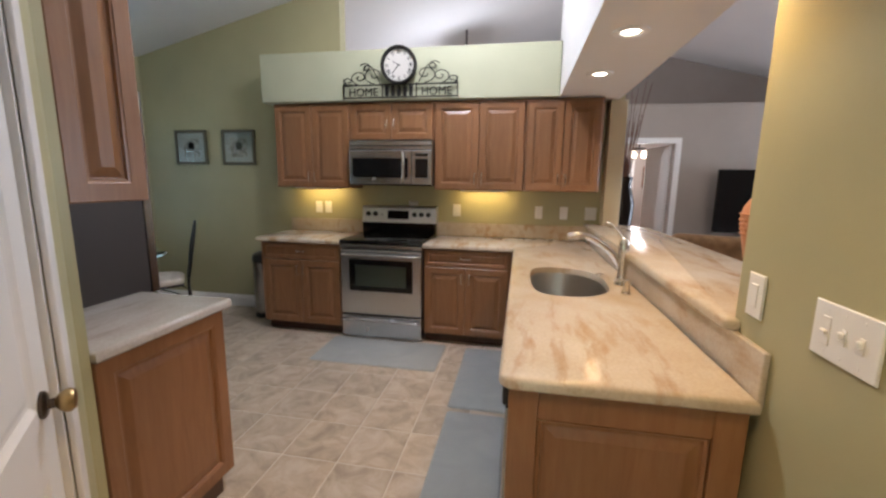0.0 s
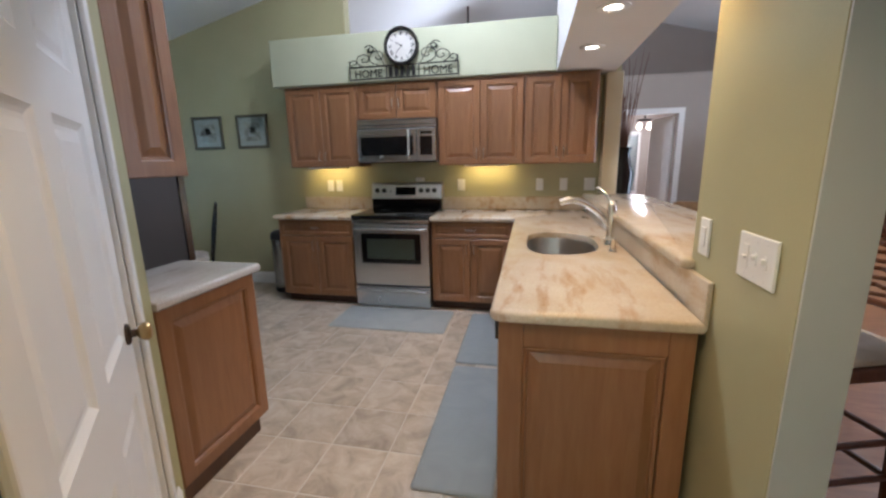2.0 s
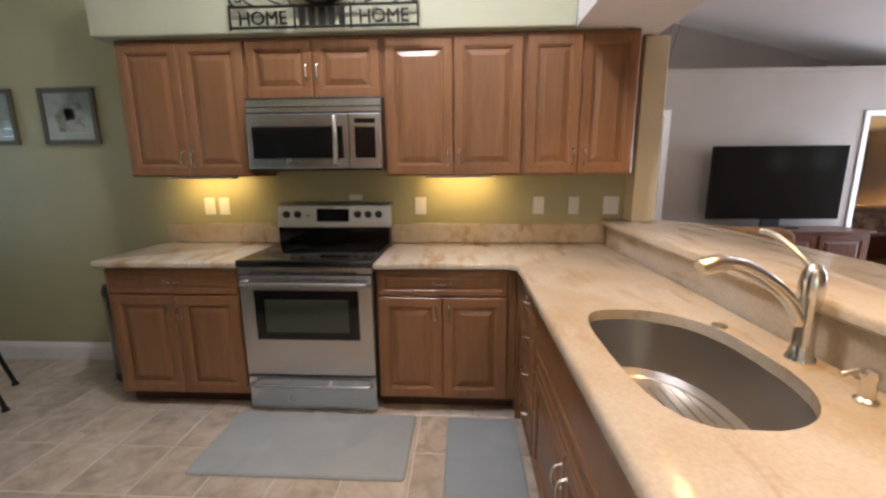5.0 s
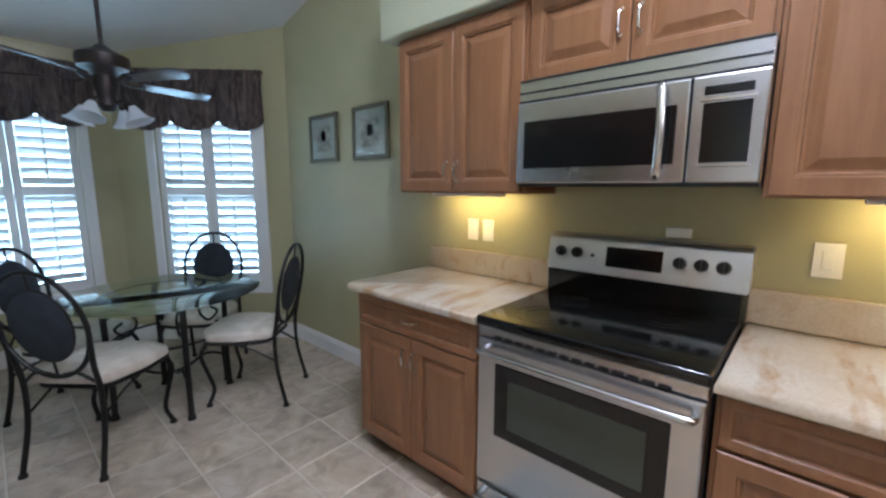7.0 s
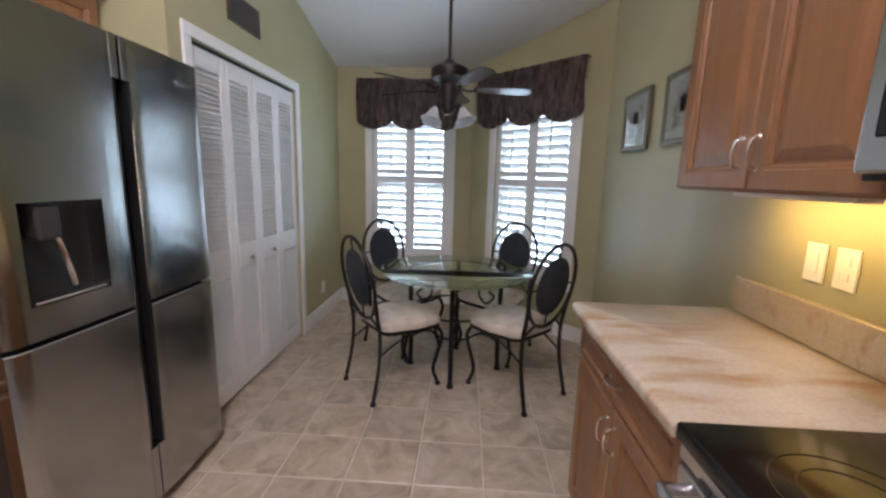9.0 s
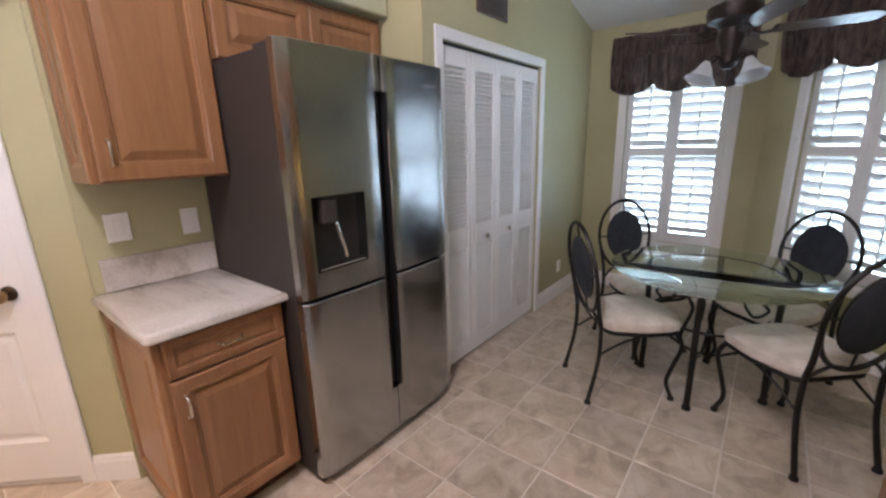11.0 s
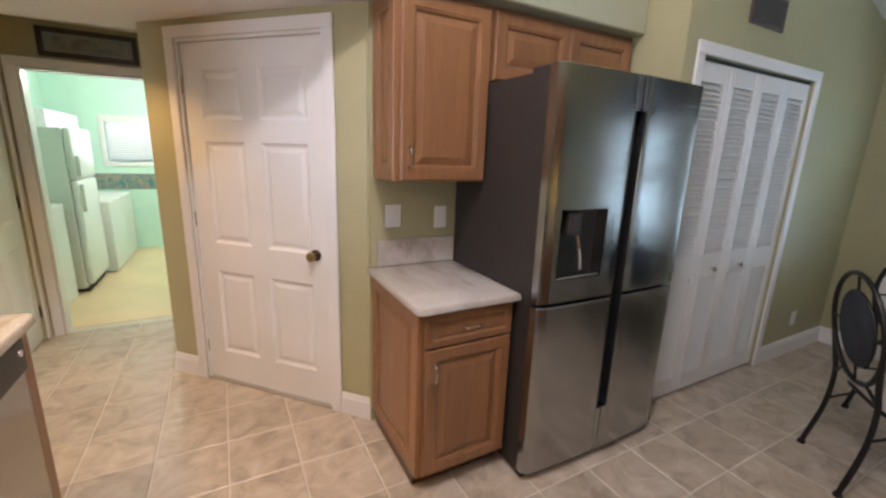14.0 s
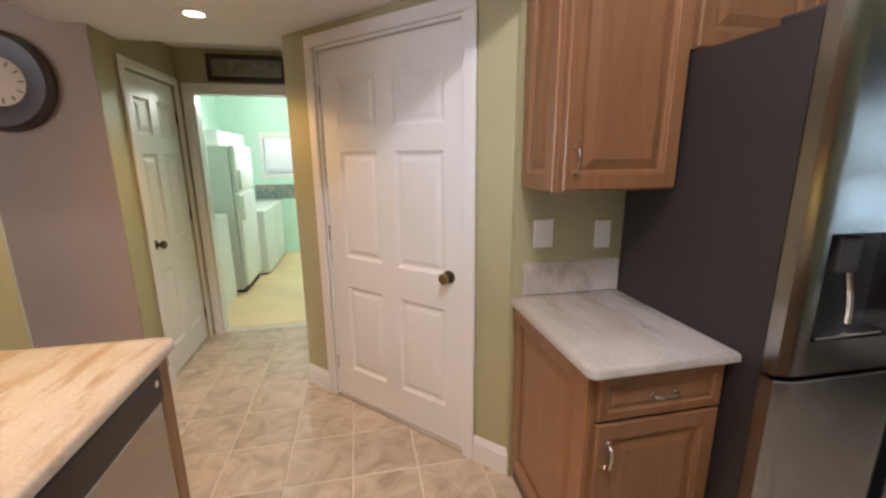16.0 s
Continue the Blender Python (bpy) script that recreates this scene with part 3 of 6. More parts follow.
def casing(parent, x0, x1, top, width, y=0.0, proud=0.018, base=0.0):
    """Moulded trim round a doorway: two uprights and a head."""
    for a, b in (((x0 - width, base), (x0, top)), ((x1, base), (x1 + width, top)), ((x0 - width, top), (x1 + width, top + width))):
        bm = cuboid((a[0], y - proud, a[1]), (b[0], y - 0.002, b[1]), 0.005, 2)
        part("casing", bm, WHITE, parent)


def six_panel(name, m, w, h, knob_x, knob_z, hinge_x, knob_mat, label, frame_to=None):
    door = thing(name, m, label, "door", "", "structure")
    a, c = 0.135 * w, 0.5 * w
    xs = [a, c - 0.057, c + 0.057, w - 0.11 * w]
    zs = [0.20, 0.74, 0.915, 1.51, 1.63, h - 0.14]
    slab_ob = part("door_leaf", panelled(w, h, 0.035, xs, zs, {(i, j) for i in (1, 3) for j in (1, 3, 5)}, DOOR_PROFILE), WHITE, door)
    turn = Matrix.Rotation(radians(90), 4, "X")
    bm = lathe(bmesh.new(), [(0, 0), (0.032, 0), (0.032, 0.006), (0.026, 0.010), (0.012, 0.012), (0.012, 0.030)], 20, (knob_x, 0, knob_z), turn)
    part("rosette", bm, BRONZE, door, "dark bronze rosette", True)
    bm = lathe(bmesh.new(), [(0.012, 0.026), (0.020, 0.032), (0.027, 0.042), (0.028, 0.052), (0.022, 0.061), (0, 0.064)], 20, (knob_x, 0, knob_z), turn)
    part("door_knob", bm, knob_mat, door, "round metal door knob", True)
    for z in (0.22, 1.05, h - 0.22):
        bm = tube(bmesh.new(), [(hinge_x, -0.006, z - 0.045), (hinge_x, -0.006, z + 0.045)], 0.007)
        part("hinge", bm, CHROME if knob_mat is BRASS else BRONZE, door)
    return door


# pantry door in its angled wall
pantry = six_panel("door_1", M_PANTRY @ pose(D0 + 0.018, 0.014, 0.012), D1 - D0 - 0.036, D_H - 0.032, D1 - D0 - 0.112, 0.915, -0.006, BRASS, "white six-panel pantry door, closed, with a knob")
frame_1 = thing("trim", M_PANTRY, "white moulded casing round the pantry door", "door trim", "", "structure")
casing(frame_1, D0, D1, D_H, 0.062)
for x0 in (D0 + 0.001, D1 - 0.016):
    part("jamb", cuboid((x0, -0.001, 0), (x0 + 0.015, 0.108, D_H - 0.016)), WHITE, frame_1)
part("jamb", cuboid((D0 + 0.001, -0.001, D_H - 0.016), (D1 - 0.001, 0.108, D_H - 0.001)), WHITE, frame_1)
part("threshold", cuboid((D0, -0.01, -0.004), (D1, 0.05, 0.012), 0.003), CHROME, frame_1, "thin metal threshold")
# hall closet door
M_HALL = pose(HALL_X + 0.012, 0.631, 0, 0, 0, -90)
six_panel("door_2", M_HALL @ pose(0, 0, 0.012), 0.685, 2.00, 0.065, 0.93, 0.683, BRONZE, "white six-panel hall closet door, closed")
frame_2 = thing("trim", pose(HALL_X, 0.635, 0, 0, 0, -90), "white moulded casing round the hall door", "door trim", "", "structure")
casing(frame_2, 0, 0.695, 2.02, 0.058)
# laundry doorway
frame_3 = thing("trim", pose(0.555, HALL_Y, 0, 0, 0, 180), "white moulded casing round the laundry doorway", "door trim", "", "structure")
casing(frame_3, 0, 0.755, 1.99, 0.062)
for x0 in (0.0, 0.740):
    part("jamb", cuboid((x0, 0.003, 0), (x0 + 0.015, 0.117, 1.975)), WHITE, frame_3)
part("jamb", cuboid((0, 0.003, 1.975), (0.755, 0.117, 1.988)), WHITE, frame_3)


def bifold(x, knob):
    leaf = thing("bifold_door", pose(x, CLOSET - 0.012, 0.02, 0, 0, 180), "white louvred bifold closet door leaf, closed", "closet door", "closet doors")
    w, h = 0.306, 1.998
    for a, b in (((0, 0), (0.045, h)), ((w - 0.045, 0), (w, h)), ((0.045, 0), (w - 0.045, 0.12)), ((0.045, 0.78), (w - 0.045, 0.93)), ((0.045, h - 0.10), (w - 0.045, h))):
        part("rail" if a[0] else "stile", cuboid((a[0], 0, a[1]), (b[0], 0.028, b[1]), 0.003), WHITE, leaf)
    first = None
    for z0, z1 in ((0.125, 0.775), (0.935, h - 0.105)):
        n = int((z1 - z0) / 0.0262)
        for k in range(n):
            m = pose(0, 0.014, z0 + (k + 0.5) * (z1 - z0) / n, 50, 0, 0)
            if first is None:
                first = part("slat", cuboid((0.040, -0.0155, -0.003), (w - 0.040, 0.0155, 0.003)), WHITE, leaf, m=m)
            else:
                again(first, m)
    if knob:
        kx = w / 2
        part("knob", lathe(bmesh.new(), [(0.008, 0), (0.008, 0.012), (0.016, 0.018), (0.018, 0.026), (0.012, 0.033), (0, 0.034)], 16, (kx, 0, 0.83), Matrix.Rotation(radians(90), 4, "X")), CHROME, leaf, "small round metal knob", True)


for k, knob in ((0, 0), (1, 1), (2, -1), (3, 0)):
    bifold(-2.863 - 0.3085 * k, knob)
frame_4 = thing("trim", pose(-2.86, CLOSET, 0, 0, 0, 180), "white moulded casing round the closet", "door trim", "", "structure")
casing(frame_4, 0, 1.24, 2.04, 0.062)
part("track", cuboid((0, 0.02, 2.021), (1.24, 0.05, 2.038)), BLACK, frame_4, "dark closet door track")

# windows with plantation shutters


def window(name, m, x0, x1):
    win = thing(name, m, "tall white window with plantation shutters", "window", "", "structure")
    w = 0.075
    for a, b in (((x0 - w, WIN_Z0 - 0.02), (x0, WIN_Z1 + w)), ((x1, WIN_Z0 - 0.02), (x1 + w, WIN_Z1 + w)), ((x0, WIN_Z1), (x1, WIN_Z1 + w)), ((x0 - w, WIN_Z0 - 0.09), (x1 + w, WIN_Z0 - 0.02))):
        part("casing", cuboid((a[0], -0.022, a[1]), (b[0], -0.002, b[1]), 0.005, 2), WHITE, win)
    part("window_sill", cuboid((x0, -0.02, WIN_Z0 - 0.02), (x1, 0.138, WIN_Z0 - 0.001), 0.003), WHITE, win)
    for a, b in (((x0 + 0.001, WIN_Z0), (x0 + 0.035, WIN_Z1)), ((x1 - 0.035, WIN_Z0), (x1 - 0.001, WIN_Z1)), ((x0 + 0.035, WIN_Z0), (x1 - 0.035, WIN_Z0 + 0.04)), ((x0 + 0.035, WIN_Z1 - 0.04), (x1 - 0.035, WIN_Z1)), ((x0 + 0.035, 1.29), (x1 - 0.035, 1.33))):
        part("window_frame", cuboid((a[0], 0.085, a[1]), (b[0], 0.12, b[1]), 0.003), WHITE, win)
    pane = part("pane", cuboid((x0 + 0.03, 0.098, WIN_Z0 + 0.03), (x1 - 0.03, 0.103, WIN_Z1 - 0.03)), GLASS, win)
    pane.visible_shadow = False


def shutter(m, w, tilt):
    sh = thing("shutter", m, "white plantation shutter panel with open slats", "shutter", "window shutters")
    h = WIN_Z1 - WIN_Z0 - 0.01
    mid = 0.80
    for a, b in (((0, 0), (0.05, h)), ((w - 0.05, 0), (w, h)), ((0.05, 0), (w - 0.05, 0.09)), ((0.05, mid), (w - 0.05, mid + 0.075)), ((0.05, h - 0.09), (w - 0.05, h))):
        part("rail" if a[0] else "stile", cuboid((a[0], 0, a[1]), (b[0], 0.028, b[1]), 0.003), WHITE, sh)
    first = None
    for z0, z1 in ((0.09, mid), (mid + 0.075, h - 0.09)):
        n = round((z1 - z0) / 0.080)
        for k in range(n):
            p = pose(0, 0.014, z0 + (k + 0.5) * (z1 - z0) / n, tilt, 0, 0)
            if first is None:
                bm = bmesh.new()
                prof = [(-0.045, 0), (-0.025, 0.0045), (0, 0.006), (0.025, 0.0045), (0.045, 0), (0.025, -0.0045), (0, -0.006), (-0.025, -0.0045)]
                ends = [[bm.verts.new((x, y, z)) for y, z in prof] for x in (0.052, w - 0.052)]
                for i in range(8):
                    bm.faces.new((ends[0][i], ends[0][(i + 1) % 8], ends[1][(i + 1) % 8], ends[1][i]))
                bm.faces.new(ends[0][::-1]), bm.faces.new(ends[1])
                first = part("slat", bm, WHITE, sh, m=p)
            else:
                again(first, p)
        part("tilt_rod", cuboid((w / 2 - 0.006, -0.038, z0 + 0.03), (w / 2 + 0.006, -0.026, z1 - 0.03), 0.002), WHITE, sh)


for name, m, x0, x1 in (("window_1", M_END, 0.50, 1.305), ("window_2", M_ANGLE, 0.34, 1.195)):
    window(name, m, x0, x1)
    w = (x1 - x0) / 2 - 0.004
    for k in range(2):
        shutter(m @ pose(x0 + 0.003 + k * (w + 0.002), 0.012, WIN_Z0 + 0.005), w, -45)


def valance(m, x0, x1, seed):
    """A gathered valance: swags with a scalloped hem."""
    rng = random.Random(seed)
    bm = bmesh.new()
    cols, rows = 96, 14
    swags = 3
    grid = []
    for i in range(cols + 1):
        u = i / cols
        s = u * swags
        sag = math.sin(math.pi * (s % 1.0)) ** 0.7 if 0 < s % 1.0 else 0
        hem = 1.955 - 0.085 * sag
        col = []
        for j in range(rows + 1):
            v = j / rows
            z = 2.375 + (hem - 2.375) * v
            puff = 0.03 + 0.05 * math.sin(math.pi * min(1, v * 1.05)) * (0.5 + 0.5 * sag)
            fold = 0.014 * math.sin(u * 74 + 3 * v * math.sin(u * 9)) * (0.35 + 0.65 * v) + 0.008 * math.sin(u * 151 + seed)
            drape = 0.016 * math.sin(v * 19 + 5 * (s % 1.0 - 0.5) ** 2 * 8) * v * sag
            col.append(bm.verts.new((x0 + (x1 - x0) * u, -0.03 - puff - fold - drape, z)))
        grid.append(col)
    for i in range(cols):
        for j in range(rows):
            bm.faces.new((grid[i][j], grid[i + 1][j], grid[i + 1][j + 1], grid[i][j + 1]))
    bmesh.ops.solidify(bm, geom=bm.faces, thickness=0.004)
    v = thing("valance", m, "dark patterned swag valance above the shutters", "valance", "window valances")
    part("swag", bm, VALANCE, v, smooth=True)
    part("valance_board", cuboid((x0 + 0.01, -0.055, 2.355), (x1 - 0.01, -0.003, 2.37)), VALANCE, v)


valance(M_END, 0.35, 1.44, 1)
valance(M_ANGLE, 0.13, 1.30, 2)

# baseboards


def baseboard(points):
    for (xa, ya), (xb, yb) in points:
        d = Vector((xb - xa, yb - ya))
        m = Matrix.Translation((xa, ya, 0)) @ Matrix.Rotation(math.atan2(d.y, d.x), 4, "Z")
        bm = bmesh.new()
        prof = [(-0.002, 0), (-0.016, 0), (-0.016, 0.10), (-0.011, 0.115), (-0.011, 0.122), (-0.005, 0.135), (-0.002, 0.135)]
        ends = [[bm.verts.new((x, y, z)) for y, z in prof] for x in (0, d.length)]
        for i in range(len(prof)):
            j = (i + 1) % len(prof)
            bm.faces.new((ends[0][i], ends[0][j], ends[1][j], ends[1][i]))
        bm.faces.new(ends[0][::-1]), bm.faces.new(ends[1])
        bmesh.ops.transform(bm, matrix=m, verts=bm.verts)
        setting("baseboard", bm, WHITE, "white moulded baseboard", "baseboard")


P = [M_PANTRY @ Vector((x, 0, 0)) for x in (0, D0 - 0.064, D1 + 0.064, P_LEN)]
baseboard([((NOOK, CLOSET), (NOOK, 3.96)), ((NOOK, 3.96), (-4.155, BACK)), ((-4.155, BACK), (-2.40, BACK)), ((-4.164, CLOSET), (NOOK, CLOSET)), ((-2.71, CLOSET), (-2.798, CLOSET)),
           (P[0].xy, P[1].xy), (P[2].xy, P[3].xy), ((6.9, 0.918), (0.78, 0.918)), ((HALL_X, 0.90), (HALL_X, 0.695))])

# ---- cabinets ----


def pull(parent, x, z, upright=True, size=0.085):
    h = size / 2
    pts = [(0, 0, -h), (0, -0.022, -h * 0.82), (0, -0.029, -h * 0.3), (0, -0.029, h * 0.3), (0, -0.022, h * 0.82), (0, 0, h)]
    if not upright:
        pts = [(q[2], q[1], 0) for q in pts]
    bm = tube(bmesh.new(), [Vector((x, 0, z)) + Vector(q) for q in curve_through(pts, 4)], 0.0048, 8)
    for e in (pts[0], pts[-1]):
        lathe(bm, [(0, 0), (0.008, 0), (0.007, 0.004), (0, 0.004)], 10, Vector((x, 0, z)) + Vector(e), Matrix.Rotation(radians(90), 4, "X"))
    part("handle", bm, CHROME, parent, "brushed nickel handle", True)


def cabinet(name, m, w, h, d, z0, fronts, label, category, group, toe=0.0, side_panels="", lip=0.0):
    """fronts: (x0, z0, x1, z1, kind, handle x, handle z); kind is door or drawer; z counts from the cabinet's bottom."""
    cab = thing(name, m @ pose(0, 0, z0), label, category, group)
    bm = cuboid((0, 0.021, toe), (w, d, h), 0.002)
    part("body", bm, WOOD, cab)
    if toe:
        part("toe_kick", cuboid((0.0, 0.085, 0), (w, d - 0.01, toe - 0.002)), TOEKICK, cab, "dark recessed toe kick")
    for x0, za, x1, zb, kind, hx, hz in fronts:
        fw, fh = x1 - x0, zb - za
        rail = 0.052 if kind == "door" else 0.030
        prof = CAB_PROFILE if kind == "door" else ((0.004, 0.004), (0.008, 0.006), (0.012, 0.006), (0.022, 0.002))
        front = part(kind, panelled(fw, fh, 0.02, [rail, fw - rail], [rail, fh - rail], {(1, 1)}, prof, 0.005), WOOD, cab, m=pose(x0, 0, za))
        if hx is not None:
            pull(front, hx - x0, hz - za, kind == "door")
    for side in side_panels:
        pw, ph = d - 0.03, h - toe
        rail = 0.06
        bm = panelled(pw, ph, 0.018, [rail, pw - rail], [rail, ph - rail], {(1, 1)}, CAB_PROFILE, 0.004)
        mm = pose(-0.018, d - 0.008, toe, 0, 0, -90) if side == "l" else pose(w + 0.018, 0.022, toe, 0, 0, 90)
        part("end_panel", bm, WOOD, cab, m=mm)
    if lip:
        part("light_rail", cuboid((0, 0.004, -0.022), (w, 0.022, 0.0), 0.003), WOOD, cab)
    return cab


def two_doors(w, z0, z1, handle_z, gap=0.004, margin=0.012, dz=0):
    c = w / 2
    return [(margin, z0, c - gap / 2, z1, "door", c - 0.032, handle_z), (c + gap / 2, z0, w - margin, z1, "door", c + 0.032, handle_z)]


UPPER_Y, BASE_Y = 4.695, 4.402
UP_H = 2.160 - 1.372
G_UP, G_BASE = "wall cabinets", "base cabinets"
for x0, x1 in ((-2.372, -1.590), (-0.779, 0.031), (0.033, 0.668)):
    cabinet("wall_cabinet", pose(x0, UPPER_Y, 0), x1 - x0, UP_H, BACK - UPPER_Y - 0.003, 1.372, two_doors(x1 - x0, 0.006, UP_H - 0.02, 0.105), "brown wooden wall cabinet with two raised-panel doors", "kitchen cabinet", G_UP)
cabinet("wall_cabinet", pose(-1.588, UPPER_Y, 0), 0.807, 2.160 - 1.815, BACK - UPPER_Y - 0.003, 1.815, two_doors(0.807, 0.006, 0.325, 0.15), "short brown wooden cabinet above the microwave", "kitchen cabinet", G_UP)
w = 0.795
cabinet("base_cabinet", pose(-2.378, BASE_Y, 0), w, 0.872, BACK - BASE_Y - 0.003, 0, [(0.012, 0.715, w - 0.012, 0.862, "drawer", w / 2, 0.79), *two_doors(w, 0.098, 0.705, 0.61)], "brown wooden base cabinet with drawer and two doors", "kitchen cabinet", G_BASE, 0.085, "l")
w = 0.785
cabinet("base_cabinet", pose(-0.803, BASE_Y, 0), w, 0.872, BACK - BASE_Y - 0.003, 0, [(0.012, 0.715, w - 0.05, 0.862, "drawer", (w - 0.038) / 2, 0.79), (0.012, 0.098, w / 2 - 0.021, 0.705, "door", w / 2 - 0.053, 0.61), (w / 2 - 0.017, 0.098, w - 0.05, 0.705, "door", w / 2 + 0.015, 0.61)], "brown wooden base cabinet with drawer and two doors", "kitchen cabinet", G_BASE, 0.085)
# peninsula run, fronts towards the aisle
PEN_X = -0.002
M_PEN = pose(PEN_X, 4.36, 0, 0, 0, -90)
w = 0.46
four_drawers = cabinet("base_cabinet", M_PEN, w, 0.872, 0.64, 0, [(0.05, 0.715, w - 0.008, 0.862, "drawer", 0.25, 0.79), (0.05, 0.535, w - 0.008, 0.705, "drawer", 0.25, 0.62), (0.05, 0.335, w - 0.008, 0.525, "drawer", 0.25, 0.43), (0.05, 0.098, w - 0.008, 0.325, "drawer", 0.25, 0.22)], "brown wooden base cabinet with four drawers", "kitchen cabinet", G_BASE, 0.085)
part("corner_filler", cuboid((-0.08, -0.0155, 0.0), (-0.002, 0.02, 0.872)), WOOD, four_drawers)
w = 1.10
sink_base = cabinet("sink_base_cabinet", M_PEN @ pose(0.462, 0, 0), w, 0.66, 0.64, 0, [(0.008, 0.555, w - 0.008, 0.655, "drawer", None, None), *two_doors(w, 0.098, 0.545, 0.45)], "brown wooden sink cabinet with two doors", "kitchen cabinet", G_BASE, 0.085)
part("fascia", cuboid((0, 0.004, 0.661), (w, 0.03, 0.872)), WOOD, sink_base)
# dishwasher
dw = thing("dishwasher", M_PEN @ pose(1.566, 0, 0), "built-in dishwasher with black control strip and steel door", "dishwasher")
part("body", cuboid((0.004, 0.03, 0.10), (0.606, 0.60, 0.868)), BLACK, dw)
part("control_panel", cuboid((0.004, -0.018, 0.752), (0.606, 0.03, 0.868), 0.008, 2), BLACK, dw, "black control strip")
part("door", cuboid((0.004, -0.008, 0.14), (0.606, 0.028, 0.746), 0.006, 2), STEELV, dw, "brushed steel door")
part("toe_kick", cuboid((0.004, 0.07, 0.0), (0.606, 0.09, 0.135)), BLACK, dw)
part("button", lathe(bmesh.new(), [(0, 0), (0.012, 0), (0.011, 0.004), (0, 0.004)], 14, (0.565, -0.018, 0.825), Matrix.Rotation(radians(90), 4, "X")), CHROME, dw)
# end panel that faces the entry
endp = thing("end_panel", pose(0.0, 2.096, 0), "brown raised-panel end of the peninsula", "cabinet panel")
EW, EH = 0.628, 0.872
part("backing", cuboid((0, 0.022, 0), (EW, 0.07, EH)), WOOD, endp)
for x0, x1 in ((0, 0.085), (EW - 0.080, EW)):
    part("stile", cuboid((x0, 0, 0), (x1, 0.0215, EH), 0.003, 2), WOOD, endp)
for z0, z1 in ((0, 0.10), (EH - 0.097, EH)):
    part("rail", cuboid((0.0855, 0.0005, z0), (EW - 0.0805, 0.0215, z1), 0.003, 2), WOOD, endp)
part("panel", panelled(EW - 0.167, EH - 0.198, 0.018, [0.004, EW - 0.171], [0.004, EH - 0.202], {(1, 1)}, CAB_PROFILE), WOOD, endp, m=pose(0.0835, 0.003, 0.1005))
# counter beside the refrigerator
M_SM = pose(-1.305, 2.552, 0, 0, 0, 180)
w = 0.455
cabinet("base_cabinet", M_SM, w, 0.872, 0.602, 0, [(0.012, 0.715, w - 0.012, 0.862, "drawer", w / 2, 0.79), (0.012, 0.098, w - 0.012, 0.705, "door", 0.05, 0.60)], "brown wooden base cabinet with drawer and one door", "kitchen cabinet", G_BASE, 0.085, "l")
cabinet("wall_cabinet", pose(-1.312, 2.247, 0, 0, 0, 180), 0.455, UP_H - 0.01, 0.298, 1.372, [(0.012, 0.006, 0.443, UP_H - 0.03, "door", 0.05, 0.105)], "brown wooden wall cabinet with one raised-panel door", "kitchen cabinet", G_UP, 0, "l")
cabinet("wall_cabinet", pose(-1.770, 2.247, 0, 0, 0, 180), 0.93, 2.15 - 1.835, 0.298, 1.835, two_doors(0.93, 0.006, 0.297, 0.05), "short brown wooden cabinet above the refrigerator", "kitchen cabinet", G_UP)

# ---- stone tops ----


def top(name, outline, z0, z1, label, holes=(), stone=GRANITE):
    t = tagged(part(name, slab(outline, z0, z1, holes), stone, None, "", True), label, "countertop")
    return t


TOP0, TOP1 = 0.874, 0.912
top("countertop", rounded_outline([(-2.425, 4.365), (-1.580, 4.365), (-1.580, 5.000), (-2.425, 5.000)], [0.03, 0, 0, 0]), TOP0, TOP1, "cream granite countertop beside the range")
top("countertop", rounded_outline([(-1.765, 1.95), (-1.264, 1.95), (-1.264, 2.582), (-1.765, 2.582)], [0, 0, 0.03, 0]), TOP0, TOP1, "granite countertop beside the refrigerator, in a daylit tone", (), DAYLITGRANITE)


def sink_outline(grow=0.0, n=40):
    """A D-shaped bowl: straight towards the aisle, bowed towards the bar."""
    out = []
    for k in range(n):
        a = math.tau * k / n
        c, s = math.cos(a), math.sin(a)
        ex = 2 / 4.5 if c < 0 else 2 / 2.2
        x = math.copysign(abs(c) ** ex, c) * (0.205 + grow)
        y = math.copysign(abs(s) ** (2 / 3.0), s) * (0.345 + grow) * (1.0 - 0.10 * max(0, c))
        out.append(Vector((0.290 + x, 3.305 + y)))
    return out


top("countertop", rounded_outline([(-0.805, 4.365), (-0.03, 4.365), (-0.03, 2.062), (0.632, 2.062), (0.632, 5.000), (-0.805, 5.000)], [0, 0.05, 0.045, 0.0, 0, 0]), TOP0, TOP1, "cream granite peninsula countertop with brown veins", [sink_outline()])
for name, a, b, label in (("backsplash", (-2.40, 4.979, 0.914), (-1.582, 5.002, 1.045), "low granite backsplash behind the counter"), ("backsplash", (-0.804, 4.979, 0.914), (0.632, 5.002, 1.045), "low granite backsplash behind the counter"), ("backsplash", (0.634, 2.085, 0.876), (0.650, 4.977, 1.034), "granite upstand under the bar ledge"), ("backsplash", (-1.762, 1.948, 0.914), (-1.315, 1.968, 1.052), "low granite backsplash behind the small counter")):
    tagged(part(name, cuboid(a, b, 0.003), DAYLITGRANITE if "small" in label else GRANITE), label, "backsplash")
top("bar_ledge", rounded_outline([(0.604, 2.245), (0.650, 2.245), (0.650, 2.288), (1.14, 2.288), (1.14, 4.78), (0.90, 5.0), (0.604, 5.0)], [0.02, 0, 0, 0.06, 0.08, 0, 0]), 1.036, 1.074, "cream granite bar ledge on the half wall")

